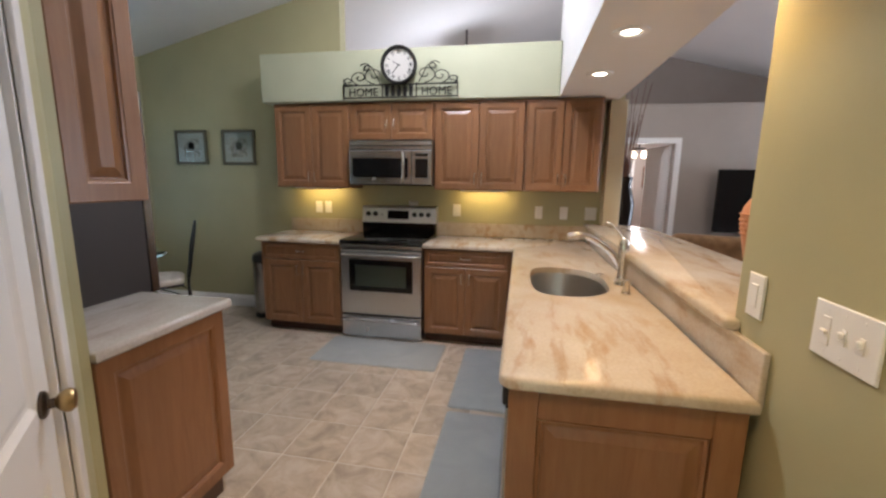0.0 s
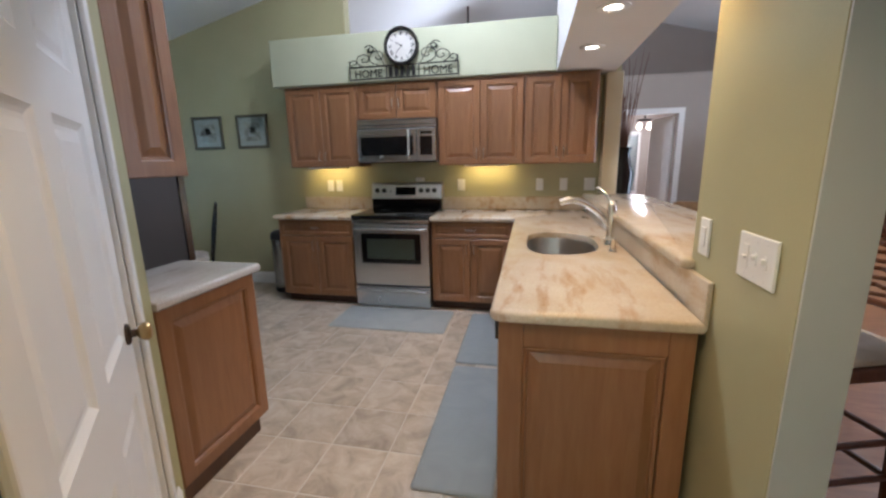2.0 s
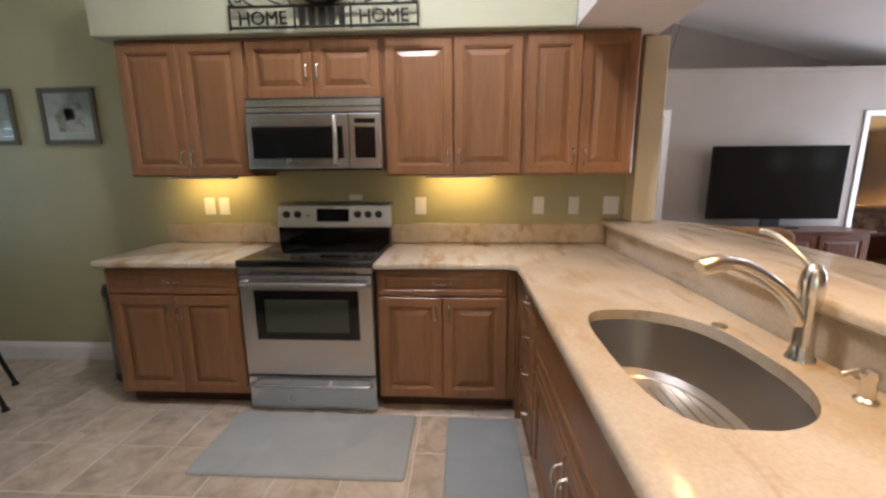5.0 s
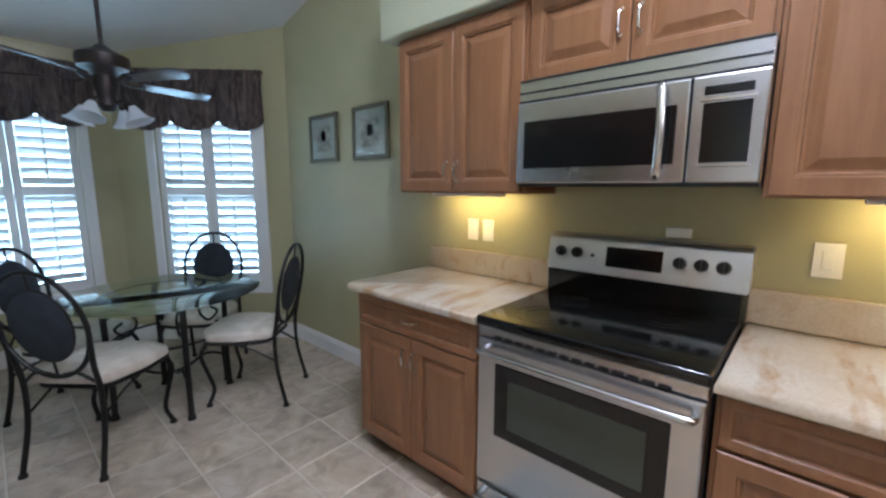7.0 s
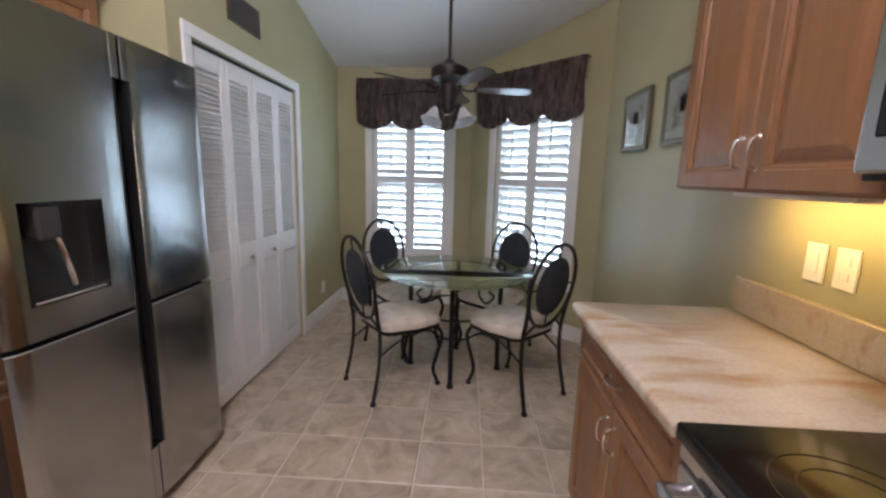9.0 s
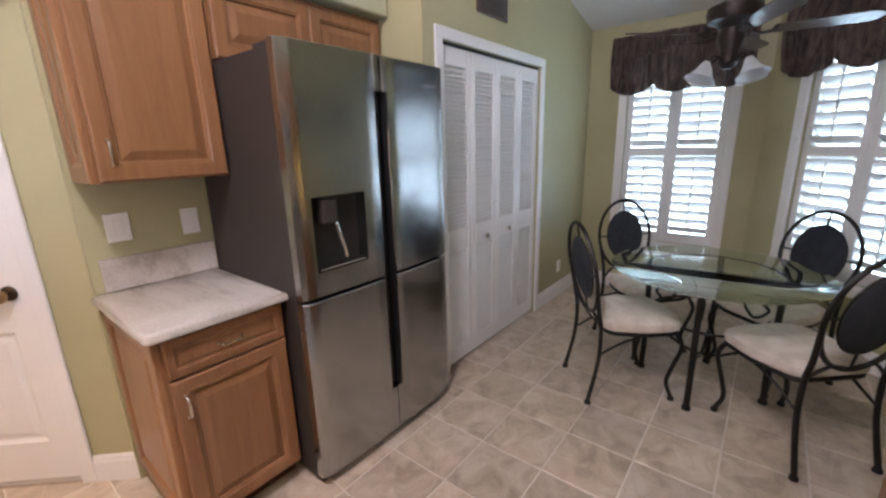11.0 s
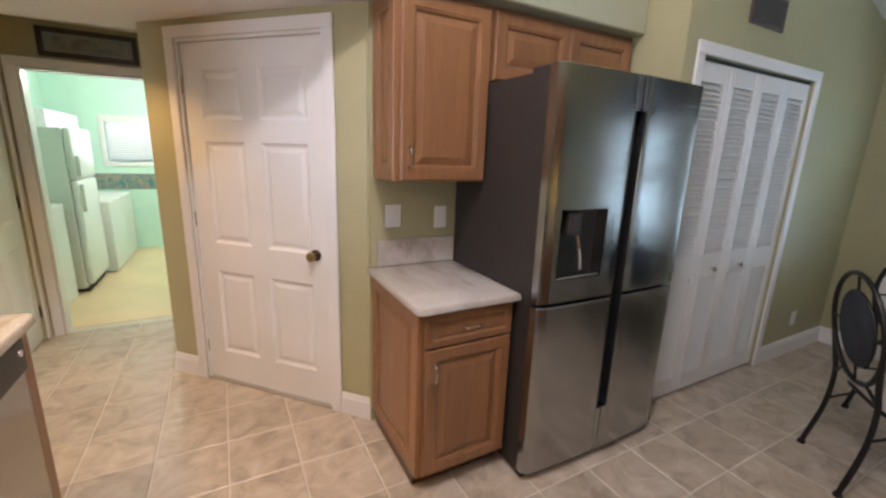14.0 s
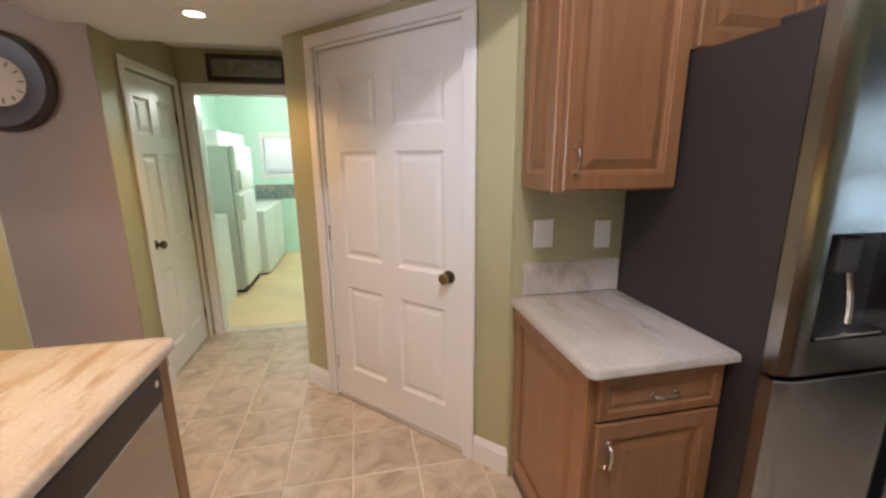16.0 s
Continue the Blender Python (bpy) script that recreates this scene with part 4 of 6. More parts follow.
# sink and tap
sink = thing("sink", pose(0, 0, 0), "stainless steel undermount sink with a wire rack", "sink")
bm = bmesh.new()
rings = []
for grow, z in ((0.022, 0.872), (0.004, 0.872), (0.002, 0.86), (-0.006, 0.74), (-0.02, 0.70), (-0.05, 0.684)):
    rings.append([bm.verts.new((*p, z)) for p in sink_outline(grow)])
for a, b in zip(rings, rings[1:]):
    for k in range(len(a)):
        bm.faces.new((a[k], a[(k + 1) % len(a)], b[(k + 1) % len(a)], b[k]))
bm.faces.new(rings[-1])
part("bowl", bm, SINKSTEEL, sink, smooth=True)
part("drain", lathe(bmesh.new(), [(0.055, 0.6855), (0.052, 0.690), (0.036, 0.689), (0.03, 0.686), (0, 0.686)], 24, (0.28, 3.31, 0)), CHROME, sink, "round steel drain", True)
rack = thing("sink_rack", pose(0.27, 3.25, 0.70), "chrome wire rack in the sink", "sink rack")
bm = tube(bmesh.new(), [Vector((*p, 0.012)) - Vector((0.285, 3.305, 0)) for p in sink_outline(-0.06, 28)], 0.004, 6, True)
part("rim", bm, CHROME, rack, smooth=True)
for k in range(8):
    x = -0.115 + 0.032 * k
    part("wire", tube(bmesh.new(), [(x, -0.22, 0.012), (x, 0.22, 0.012)], 0.0022, 6), CHROME, rack)
tap = thing("faucet", pose(0.565, 3.27, TOP1), "brushed nickel pull-out kitchen faucet", "faucet")
part("base", lathe(bmesh.new(), [(0, 0), (0.034, 0), (0.034, 0.006), (0.028, 0.014), (0.024, 0.05), (0.024, 0.15), (0.027, 0.165), (0.028, 0.20), (0.024, 0.235), (0.012, 0.255), (0, 0.26)], 24), CHROME, tap, smooth=True)
pts = curve_through([(-0.012, 0, 0.10), (-0.06, -0.004, 0.17), (-0.125, -0.01, 0.222), (-0.19, -0.016, 0.255), (-0.245, -0.022, 0.262), (-0.295, -0.026, 0.250)], 6)
part("spout", tube(bmesh.new(), pts, [0.019 - 0.004 * abs(0.55 - k / len(pts)) + (0.004 if k > len(pts) * 0.72 else 0) for k in range(len(pts))], 14), CHROME, tap, smooth=True)
pts = curve_through([(0, 0, 0.235), (-0.02, 0.03, 0.275), (-0.06, 0.075, 0.32), (-0.08, 0.095, 0.325)], 5)
part("lever", tube(bmesh.new(), pts, [0.011, *[0.008] * (len(pts) - 2), 0.006], 10), CHROME, tap, smooth=True)
soap = thing("soap_dispenser", pose(0.545, 3.07, TOP1), "small brushed nickel soap dispenser by the sink", "soap dispenser")
part("base", lathe(bmesh.new(), [(0, 0), (0.022, 0), (0.022, 0.006), (0.016, 0.012), (0.013, 0.05), (0.017, 0.056), (0.017, 0.072), (0, 0.078)], 18), CHROME, soap, smooth=True)
part("nozzle", tube(bmesh.new(), curve_through([(0, 0, 0.064), (-0.03, 0.0, 0.072), (-0.06, 0.0, 0.062)], 4), 0.0055, 8), CHROME, soap, smooth=True)
cap = thing("hole_cover", pose(0.50, 3.50, TOP1), "round nickel cover on the countertop", "hole cover")
part("cap", lathe(bmesh.new(), [(0, 0), (0.024, 0), (0.022, 0.005), (0.012, 0.007), (0, 0.006)], 20), CHROME, cap, smooth=True)

# ---- range and microwave ----
rng_x, rng_w = -1.575, 0.765
rg = thing("range", pose(rng_x, 4.378, 0), "stainless steel electric range with black glass cooktop", "range")
part("body", cuboid((0.002, 0.05, 0.06), (rng_w - 0.002, 0.62, 0.885)), DARKSIDE, rg)
part("foot_base", cuboid((0.03, 0.09, 0.0), (rng_w - 0.03, 0.60, 0.062)), BLACK, rg)
drawer = part("drawer", cuboid((0.004, 0.004, 0.012), (rng_w - 0.004, 0.05, 0.226), 0.008, 2), STEEL, rg, "steel storage drawer")
door = part("oven_door", cuboid((0.004, 0.0, 0.236), (rng_w - 0.004, 0.05, 0.835), 0.008, 2), STEEL, rg, "steel oven door with a dark window")
part("window_surround", cuboid((0.085, -0.004, 0.455), (rng_w - 0.085, 0.004, 0.748), 0.004, 2), BLACKGLASS, door)
part("window", cuboid((0.145, -0.006, 0.502), (rng_w - 0.145, -0.003, 0.695), 0.001), OVENREFLECTION, door, "dark oven window with a greenish reflection in its colour")
for z, owner in ((0.792, door), (0.186, drawer)):
    pts = curve_through([(0.03, 0.004, z - 0.008), (0.035, -0.03, z), (0.07, -0.046, z + 0.002), (rng_w / 2, -0.05, z + 0.003), (rng_w - 0.07, -0.046, z + 0.002), (rng_w - 0.035, -0.03, z), (rng_w - 0.03, 0.004, z - 0.008)], 6)
    part("handle", tube(bmesh.new(), pts, 0.0125, 12), STEEL, owner, "rounded steel handle", True)
part("front_lip", cuboid((0.002, 0.002, 0.842), (rng_w - 0.002, 0.06, 0.882), 0.006, 2), STEEL, rg)
for k in range(14):
    part("vent_slot", cuboid((0.08 + 0.043 * k, -0.0005, 0.846), (0.114 + 0.043 * k, 0.004, 0.855)), BLACK, rg)
part("cooktop", cuboid((0.0, -0.012, 0.884), (rng_w, 0.60, 0.922), 0.009, 3), BLACKGLASS, rg, "glossy black glass cooktop", True)
RINGMARK = material("burner_mark", (0.016, 0.016, 0.016), 0.15)
for bx, by, br in ((0.2, 0.16, 0.11), (0.55, 0.16, 0.085), (0.2, 0.42, 0.085), (0.55, 0.42, 0.11)):
    for r in (br, br * 0.66):
        part("burner_ring", tube(bmesh.new(), [(bx + r * math.cos(a * math.tau / 40), by + r * math.sin(a * math.tau / 40), 0.9222) for a in range(40)], 0.0012, 4, True), RINGMARK, rg)
part("back_lower", cuboid((0.004, 0.548, 0.915), (rng_w - 0.004, 0.65, 1.030), 0.004), BLACKGLASS, rg, "glossy black lower back panel")
bm = bmesh.new()
prof = [(0.520, 1.031), (0.540, 1.165), (0.550, 1.188), (0.566, 1.196), (0.645, 1.196), (0.655, 1.185), (0.655, 1.031)]
ends = [[bm.verts.new((x, y, z)) for y, z in prof] for x in (0.012, rng_w + 0.014)]
for i in range(len(prof)):
    j = (i + 1) % len(prof)
    bm.faces.new((ends[0][i], ends[0][j], ends[1][j], ends[1][i]))
bm.faces.new(ends[0][::-1]), bm.faces.new(ends[1])
bmesh.ops.bevel(bm, geom=bm.edges[:], offset=0.004, segments=2, affect="EDGES")
panel = part("control_panel", bm, BRIGHTSTEEL, rg, "steel control panel with five knobs", True)
tiltm = pose(0.014, 0.5315, 1.108, -8.5, 0, 0)
part("display", cuboid((0.265, -0.004, -0.040), (0.485, 0.004, 0.046), 0.003), BLACKGLASS, panel, "dark clock display", m=tiltm)
part("badge", cuboid((0.20, -0.003, -0.006), (0.214, 0.003, 0.008), 0.001), BLACK, panel, m=tiltm)
first = None
for kx in (0.063, 0.138, 0.545, 0.615, 0.685):
    m = tiltm @ pose(kx, -0.002, 0.008)
    if first is None:
        bm = lathe(bmesh.new(), [(0, 0), (0.024, 0), (0.023, 0.014), (0.019, 0.024), (0, 0.026)], 20, (0, 0, 0), Matrix.Rotation(radians(90), 4, "X"))
        box(bm, (-0.004, -0.036, -0.02), (0.004, -0.02, 0.02), 0.001)
        first = part("knob", bm, BLACK, panel, "black control knob", True, m)
    else:
        again(first, m)

mw = thing("microwave", pose(-1.558, 4.600, 1.404), "stainless steel over-the-range microwave", "microwave")
W, H = 0.780, 0.408
part("body", cuboid((0.004, 0.03, 0.006), (W - 0.004, 0.44, H)), DARKSIDE, mw)
part("underside", cuboid((0.002, 0.012, 0.0), (W - 0.002, 0.43, 0.012)), BLACK, mw)
part("vent_grille", cuboid((0, 0.004, H - 0.086), (W, 0.03, H - 0.002), 0.004), STEEL, mw)
for z in (H - 0.088, H - 0.056, H - 0.012):
    part("vent_gap", cuboid((0.002, 0.0, z), (W - 0.002, 0.02, z + 0.006)), BLACK, mw)
mdoor = part("door", cuboid((0, -0.006, 0.012), (0.592, 0.03, H - 0.090), 0.006, 2), STEEL, mw, "steel door with a dark window")
part("window", cuboid((0.032, -0.009, 0.070), (0.560, -0.005, 0.246), 0.003), BLACKGLASS, mdoor, "black glass window")
pts = curve_through([(0.512, -0.004, 0.030), (0.520, -0.032, 0.055), (0.526, -0.044, 0.165), (0.520, -0.032, 0.285), (0.512, -0.004, 0.308)], 6)
part("handle", tube(bmesh.new(), pts, 0.014, 12), CHROME, mdoor, "curved steel handle", True)
part("badge", cuboid((0.27, -0.008, 0.028), (0.37, -0.005, 0.038)), CHROME, mdoor)
ctrl = part("control_panel", cuboid((0.596, -0.006, 0.012), (W, 0.03, H - 0.090), 0.006, 2), STEEL, mw, "steel control panel")
part("keypad", cuboid((0.628, -0.009, 0.070), (W - 0.034, -0.005, 0.240), 0.003), BLACKGLASS, ctrl, "black keypad")
part("display", cuboid((0.628, -0.009, 0.262), (W - 0.034, -0.005, 0.288), 0.002), BLACKGLASS, ctrl)
part("keypad_frame", cuboid((0.620, -0.012, 0.244), (W - 0.026, -0.005, 0.256), 0.002), CHROME, ctrl)
part("keypad_frame", cuboid((0.620, -0.012, 0.058), (W - 0.026, -0.005, 0.067), 0.002), CHROME, ctrl)

# ---- refrigerator ----
fr = thing("refrigerator", pose(-1.766, 2.712, 0, 0, 0, 180), "stainless steel four-door refrigerator with water dispenser", "refrigerator")
part("body", cuboid((0.004, 0.075, 0.03), (0.906, 0.755, 1.825)), DARKSIDE, fr, "dark grey cabinet sides")
part("foot_grille", cuboid((0.02, 0.06, 0.0), (0.89, 0.10, 0.05)), BLACK, fr)
for x0 in (0.02, 0.83):
    part("hinge_cover", cuboid((x0, 0.05, 1.826), (x0 + 0.07, 0.20, 1.85), 0.006, 2), DARKSIDE, fr)


def fridge_door(x0, x1, z0, z1, bow_left, label, hole=None):
    """A door skin that bows outward and turns back at its outer edge."""
    bm = bmesh.new()
    n = 14
    xs = [x0 + (x1 - x0) * k / n for k in range(n + 1)]

    def y(x):
        u = (x - 0.455) / 0.455
        return 0.012 * u * u + 0.03 * max(0, abs(u) - 0.9) ** 2 * 40

    if hole:
        xs = sorted(set(xs + [hole[0], hole[2]]))
    zs = [z0, z0 + 0.004, *([hole[1], hole[3]] if hole else []), z1 - 0.004, z1]
    g = {}
    for i, x in enumerate(xs):
        for j, z in enumerate(zs):
            g[i, j] = bm.verts.new((x, y(x) + (0.004 if j in (0, len(zs) - 1) else 0) + (0.004 if i in (0, len(xs) - 1) else 0), z))
    for i in range(len(xs) - 1):
        for j in range(len(zs) - 1):
            if hole and hole[0] - 1e-6 <= xs[i] and xs[i + 1] <= hole[2] + 1e-6 and hole[1] - 1e-6 <= zs[j] and zs[j + 1] <= hole[3] + 1e-6:
                continue
            bm.faces.new((g[i, j], g[i + 1, j], g[i + 1, j + 1], g[i, j + 1]))
    rim = [e for e in bm.edges if e.is_boundary]
    made = bmesh.ops.extrude_edge_only(bm, edges=rim)["geom"]
    for q in made:
        if isinstance(q, bmesh.types.BMVert):
            q.co.y = 0.068
    return part("door", bm, STEELV, fr, label, True)


HX0, HX1, HZ0, HZ1 = 0.072, 0.330, 0.992, 1.292
d1 = fridge_door(0.0, 0.424, 0.888, 1.846, True, "tall steel door with dispenser", (HX0, HZ0, HX1, HZ1))
fridge_door(0.0, 0.424, 0.05, 0.874, True, "lower steel door")
fridge_door(0.500, 0.910, 0.888, 1.846, False, "tall steel door")
fridge_door(0.500, 0.910, 0.05, 0.874, False, "lower steel door")
for z0, z1, x0, x1 in ((1.70, 1.846, 0.424, 0.456), (1.70, 1.846, 0.468, 0.500), (0.05, 0.29, 0.424, 0.458), (0.05, 0.29, 0.464, 0.500)):
    part("door_edge", cuboid((x0, 0.002, z0), (x1, 0.068, z1), 0.002), STEELV, fr)
part("handle_recess", cuboid((0.424, 0.045, 0.29), (0.500, 0.074, 1.70)), BLACK, fr, "long black handle recess")
for x in (0.428, 0.494):
    part("handle_edge", cuboid((x - 0.004, 0.004, 0.29), (x + 0.004, 0.046, 1.70)), BLACK, fr)
part("handle_trim", cuboid((0.4895, 0.0, 0.93), (0.4955, 0.006, 1.56), 0.002), CHROME, fr, "thin bright trim along the handle")
disp = part("dispenser", cuboid((HX0 - 0.001, 0.062, HZ0 - 0.001), (HX1 + 0.001, 0.07, HZ1 + 0.001)), BLACK, fr, "dark recessed water dispenser")
part("dispenser_tray", cuboid((HX0 + 0.012, 0.004, HZ0 + 0.004), (HX1 - 0.012, 0.06, HZ0 + 0.012), 0.002), CHROME, disp)
part("dispenser_paddle", tube(bmesh.new(), curve_through([(0.185, 0.035, 1.21), (0.205, 0.03, 1.13), (0.235, 0.04, 1.06), (0.245, 0.045, 1.02)], 4), 0.010, 8), CHROME, disp, "steel dispenser paddle", True)
part("dispenser_spout", cuboid((0.125, 0.012, 1.18), (0.195, 0.06, 1.28), 0.008, 2), DARKSIDE, disp)
part("badge", cuboid((0.745, 0.001, 1.745), (0.85, 0.006, 1.757)), CHROME, fr)

# ---- wall plates, pictures, signs ----


def plate(m, w=0.072, h=0.115, kind="switch", label="white light switch plate"):
    """A cover plate against a wall; its local front looks to -y."""
    p = thing("wall_plate", m, label, "outlet" if kind == "outlet" else "switch")
    part("cover", panelled(w, h, 0.006, [], [], set(), (), 0.002), PLATE, p, m=pose(-w / 2, -0.007, -h / 2))
    if kind == "outlet":
        for z in (-0.022, 0.022):
            part("socket", cuboid((-0.014, -0.009, z - 0.013), (0.014, -0.006, z + 0.013), 0.002), PLATE, p)
    elif kind == "toggles":
        part("dimmer", cuboid((-0.058, -0.009, -0.030), (-0.034, -0.006, 0.030), 0.001), PLATE, p)
        part("dimmer_slider", cuboid((-0.054, -0.016, -0.006), (-0.038, -0.008, 0.002), 0.002), PLATE, p)
        for x in (0.0, 0.046):
            part("toggle_slot", cuboid((x - 0.007, -0.0085, -0.016), (x + 0.007, -0.006, 0.016), 0.001), PLATE, p)
            part("toggle", cuboid((x - 0.005, -0.018, -0.002), (x + 0.005, -0.008, 0.011), 0.002), PLATE, p)
        for x in (-0.046, 0.0, 0.046):
            for z in (-0.044, 0.044):
                part("screw", lathe(bmesh.new(), [(0, 0), (0.003, 0), (0.002, 0.0012), (0, 0.0014)], 8, (x, -0.0065, z), Matrix.Rotation(radians(90), 4, "X")), PLATE, p)
    elif kind == "rocker":
        part("rocker", cuboid((-0.016, -0.010, -0.032), (0.016, -0.006, 0.032), 0.002), PLATE, p)


for x, kind, w in ((-2.083, "rocker", 0.072), (-1.978, "outlet", 0.072), (-0.606, "rocker", 0.076), (0.189, "outlet", 0.070), (0.42, "rocker", 0.072), (0.665, "rocker", 0.10)):
    plate(pose(x, BACK - 0.001, 1.165), w, 0.118, kind, "white outlet plate on the green wall" if kind == "outlet" else "white switch plate on the green wall")
plate(pose(-1.405, FRIDGE + 0.001, 1.175, 0, 0, 180), 0.085, 0.118, "rocker", "white switch plate above the small counter")
plate(pose(-1.68, FRIDGE + 0.001, 1.16, 0, 0, 180), 0.072, 0.118, "outlet", "white outlet plate above the small counter")
plate(pose(0.651, 1.872, 1.160, 0, 0, -90), 0.172, 0.118, "toggles", "white triple switch plate on the wall end")
plate(pose(0.651, 2.185, 1.160, 0, 0, -90), 0.072, 0.118, "rocker", "white dimmer plate beside the ledge")
plate(pose(-4.62, CLOSET + 0.001, 0.30, 0, 0, 180), 0.072, 0.115, "outlet", "white outlet plate low on the closet wall")
box_sw = thing("small_sensor", pose(-1.045, BACK - 0.001, 1.225), "small white box on the wall above the range", "outlet box")
part("shell", cuboid((-0.045, -0.03, -0.02), (0.045, 0, 0.02), 0.006, 2), PLATE, box_sw)


def picture(m, w, h, border, label, frame_mat, art):
    pic = thing("framed_picture", m, label, "picture", "nook pictures" if h > 0.3 else "")
    bars = (((-w / 2, -h / 2), (-w / 2 + border, h / 2)), ((w / 2 - border, -h / 2), (w / 2, h / 2)), ((-w / 2 + border, -h / 2), (w / 2 - border, -h / 2 + border)), ((-w / 2 + border, h / 2 - border), (w / 2 - border, h / 2)))
    for a, b in bars:
        part("frame", cuboid((a[0], -0.026, a[1]), (b[0], -0.002, b[1]), 0.005, 2), frame_mat, pic)
    part("mount", cuboid((-w / 2 + border - 0.003, -0.014, -h / 2 + border - 0.003), (w / 2 - border + 0.003, -0.006, h / 2 - border + 0.003)), PAPER, pic)
    for x0, z0, x1, z1, mat in art:
        part("print", cuboid((x0, -0.0155, z0), (x1, -0.0135, z1)), mat, pic)
    g = part("glass", cuboid((-w / 2 + border, -0.0185, -h / 2 + border), (w / 2 - border, -0.0165, h / 2 - border)), GLASS, pic)
    g.visible_shadow = False


SKETCH, INK = fabric("faded_print", (0.22, 0.20, 0.16), (0.48, 0.45, 0.38), 22), fabric("dark_print", (0.05, 0.045, 0.04), (0.16, 0.14, 0.12), 30)
for x in (-3.572, -2.988):
    picture(pose(x, BACK, 1.777), 0.392, 0.368, 0.030, "square framed print in an aged silver frame", FRAMEMETAL, [(-0.10, -0.10, 0.10, 0.10, SKETCH), (-0.032, -0.025, 0.04, 0.05, INK)])
picture(pose(0.135, HALL_Y, 2.165, 0, 0, 180), 0.57, 0.195, 0.035, "narrow framed print above the laundry doorway", material("dark_frame", (0.035, 0.025, 0.02), 0.35), [(-0.20, -0.04, 0.20, 0.04, SKETCH), (0.05, -0.035, 0.18, 0.03, INK)])
# floor register high on the closet wall
vent = thing("wall_vent", pose(-3.39, CLOSET + 0.001, 2.33, 0, 0, 180), "brown wall air vent above the closet", "air vent")
VENTM = material("brown_vent", (0.09, 0.06, 0.045), 0.5)
part("frame", panelled(0.36, 0.17, 0.01, [0.02, 0.34], [0.02, 0.15], {(1, 1)}, ((0.002, 0.006),)), VENTM, vent, m=pose(-0.18, -0.012, -0.085))
for k in range(9):
    part("slat", cuboid((-0.16, -0.006, -0.002), (0.16, 0.006, 0.002)), VENTM, vent, m=pose(0, -0.012, -0.058 + 0.0145 * k, 35, 0, 0))


def big_clock(name, m, r, rim, rim_mat, face_mat, label, depth=0.05):
    c = thing(name, m, label, "clock")
    turn = Matrix.Rotation(radians(90), 4, "X")
    part("rim", lathe(bmesh.new(), [(r - rim, 0.004), (r - rim, 0.02), (r - rim * 0.6, depth * 0.8), (r - rim * 0.2, depth), (r, depth * 0.5), (r, 0.0), (r - rim, 0.0)], 48, (0, 0, 0), turn), rim_mat, c, smooth=True)
    part("dial", lathe(bmesh.new(), [(0, 0.004), (r - rim * 0.9, 0.004), (r - rim * 0.9, 0.012), (0, 0.012)], 48, (0, 0, 0), turn), face_mat, c)
    return c


DIAL = painted("clock_dial", (0.62, 0.60, 0.55), 0.6, 0.12)
CLOCKSIGN = thing("clock_sign", pose(-1.083, 4.640, 2.168), "black iron clock and scrollwork sign on the cabinets", "sign")
CY = -0.02
c1 = lathe(bmesh.new(), [(0.134, 0.0), (0.134, 0.02), (0.143, 0.045), (0.157, 0.045), (0.162, 0.02), (0.162, 0.0), (0.134, 0.0)], 48, (0, CY, 0.276), Matrix.Rotation(radians(90), 4, "X"))
part("clock_rim", c1, IRON, CLOCKSIGN, smooth=True)
dial = part("clock_dial", lathe(bmesh.new(), [(0, 0.002), (0.137, 0.002), (0.137, 0.012), (0, 0.012)], 48, (0, CY, 0.276), Matrix.Rotation(radians(90), 4, "X")), DIAL, CLOCKSIGN, "weathered white dial")
for text, a in (("XII", 0), ("I", 30), ("II", 60), ("III", 90), ("IIII", 120), ("V", 150), ("VI", 180), ("VII", 210), ("VIII", 240), ("IX", 270), ("X", 300), ("XI", 330)):
    s = math.radians(a)
    for k in range(len(text)):
        off = (k - (len(text) - 1) / 2) * 0.011
        p = Vector((0.108 * math.sin(s) + off * math.cos(s), CY - 0.0135, 0.276 + 0.108 * math.cos(s) - off * math.sin(s)))
        part("numeral", cuboid((-0.0028, -0.001, -0.014), (0.0028, 0.001, 0.014)), IRON, dial, m=Matrix.Translation(p) @ Matrix.Rotation(s, 4, "Y"))
for a, length, wd in ((300, 0.06, 0.006), (222, 0.09, 0.005)):
    part("clock_hand", cuboid((-wd / 2, -0.0012, -0.012), (wd / 2, 0.0012, length)), IRON, dial, m=Matrix.Translation((0, CY - 0.017, 0.276)) @ Matrix.Rotation(math.radians(a), 4, "Y"))


def letters(text, x, z, size, mat, parent, y):
    cu = bpy.data.curves.new("letters", "FONT")
    cu.body, cu.size, cu.extrude, cu.align_x = text, size, 0.004, "CENTER"
    ob = bpy.data.objects.new("letters", cu)
    scene.collection.objects.link(ob)
    dg = bpy.context.evaluated_depsgraph_get()
    me = bpy.data.meshes.new_from_object(ob.evaluated_get(dg))
    bpy.data.objects.remove(ob)
    me.materials.clear()
    me.materials.append(mat)
    out = new("lettering", me)
    out.parent = parent
    out.matrix_basis = pose(x, y, z, 90, 0, 0)
    return out


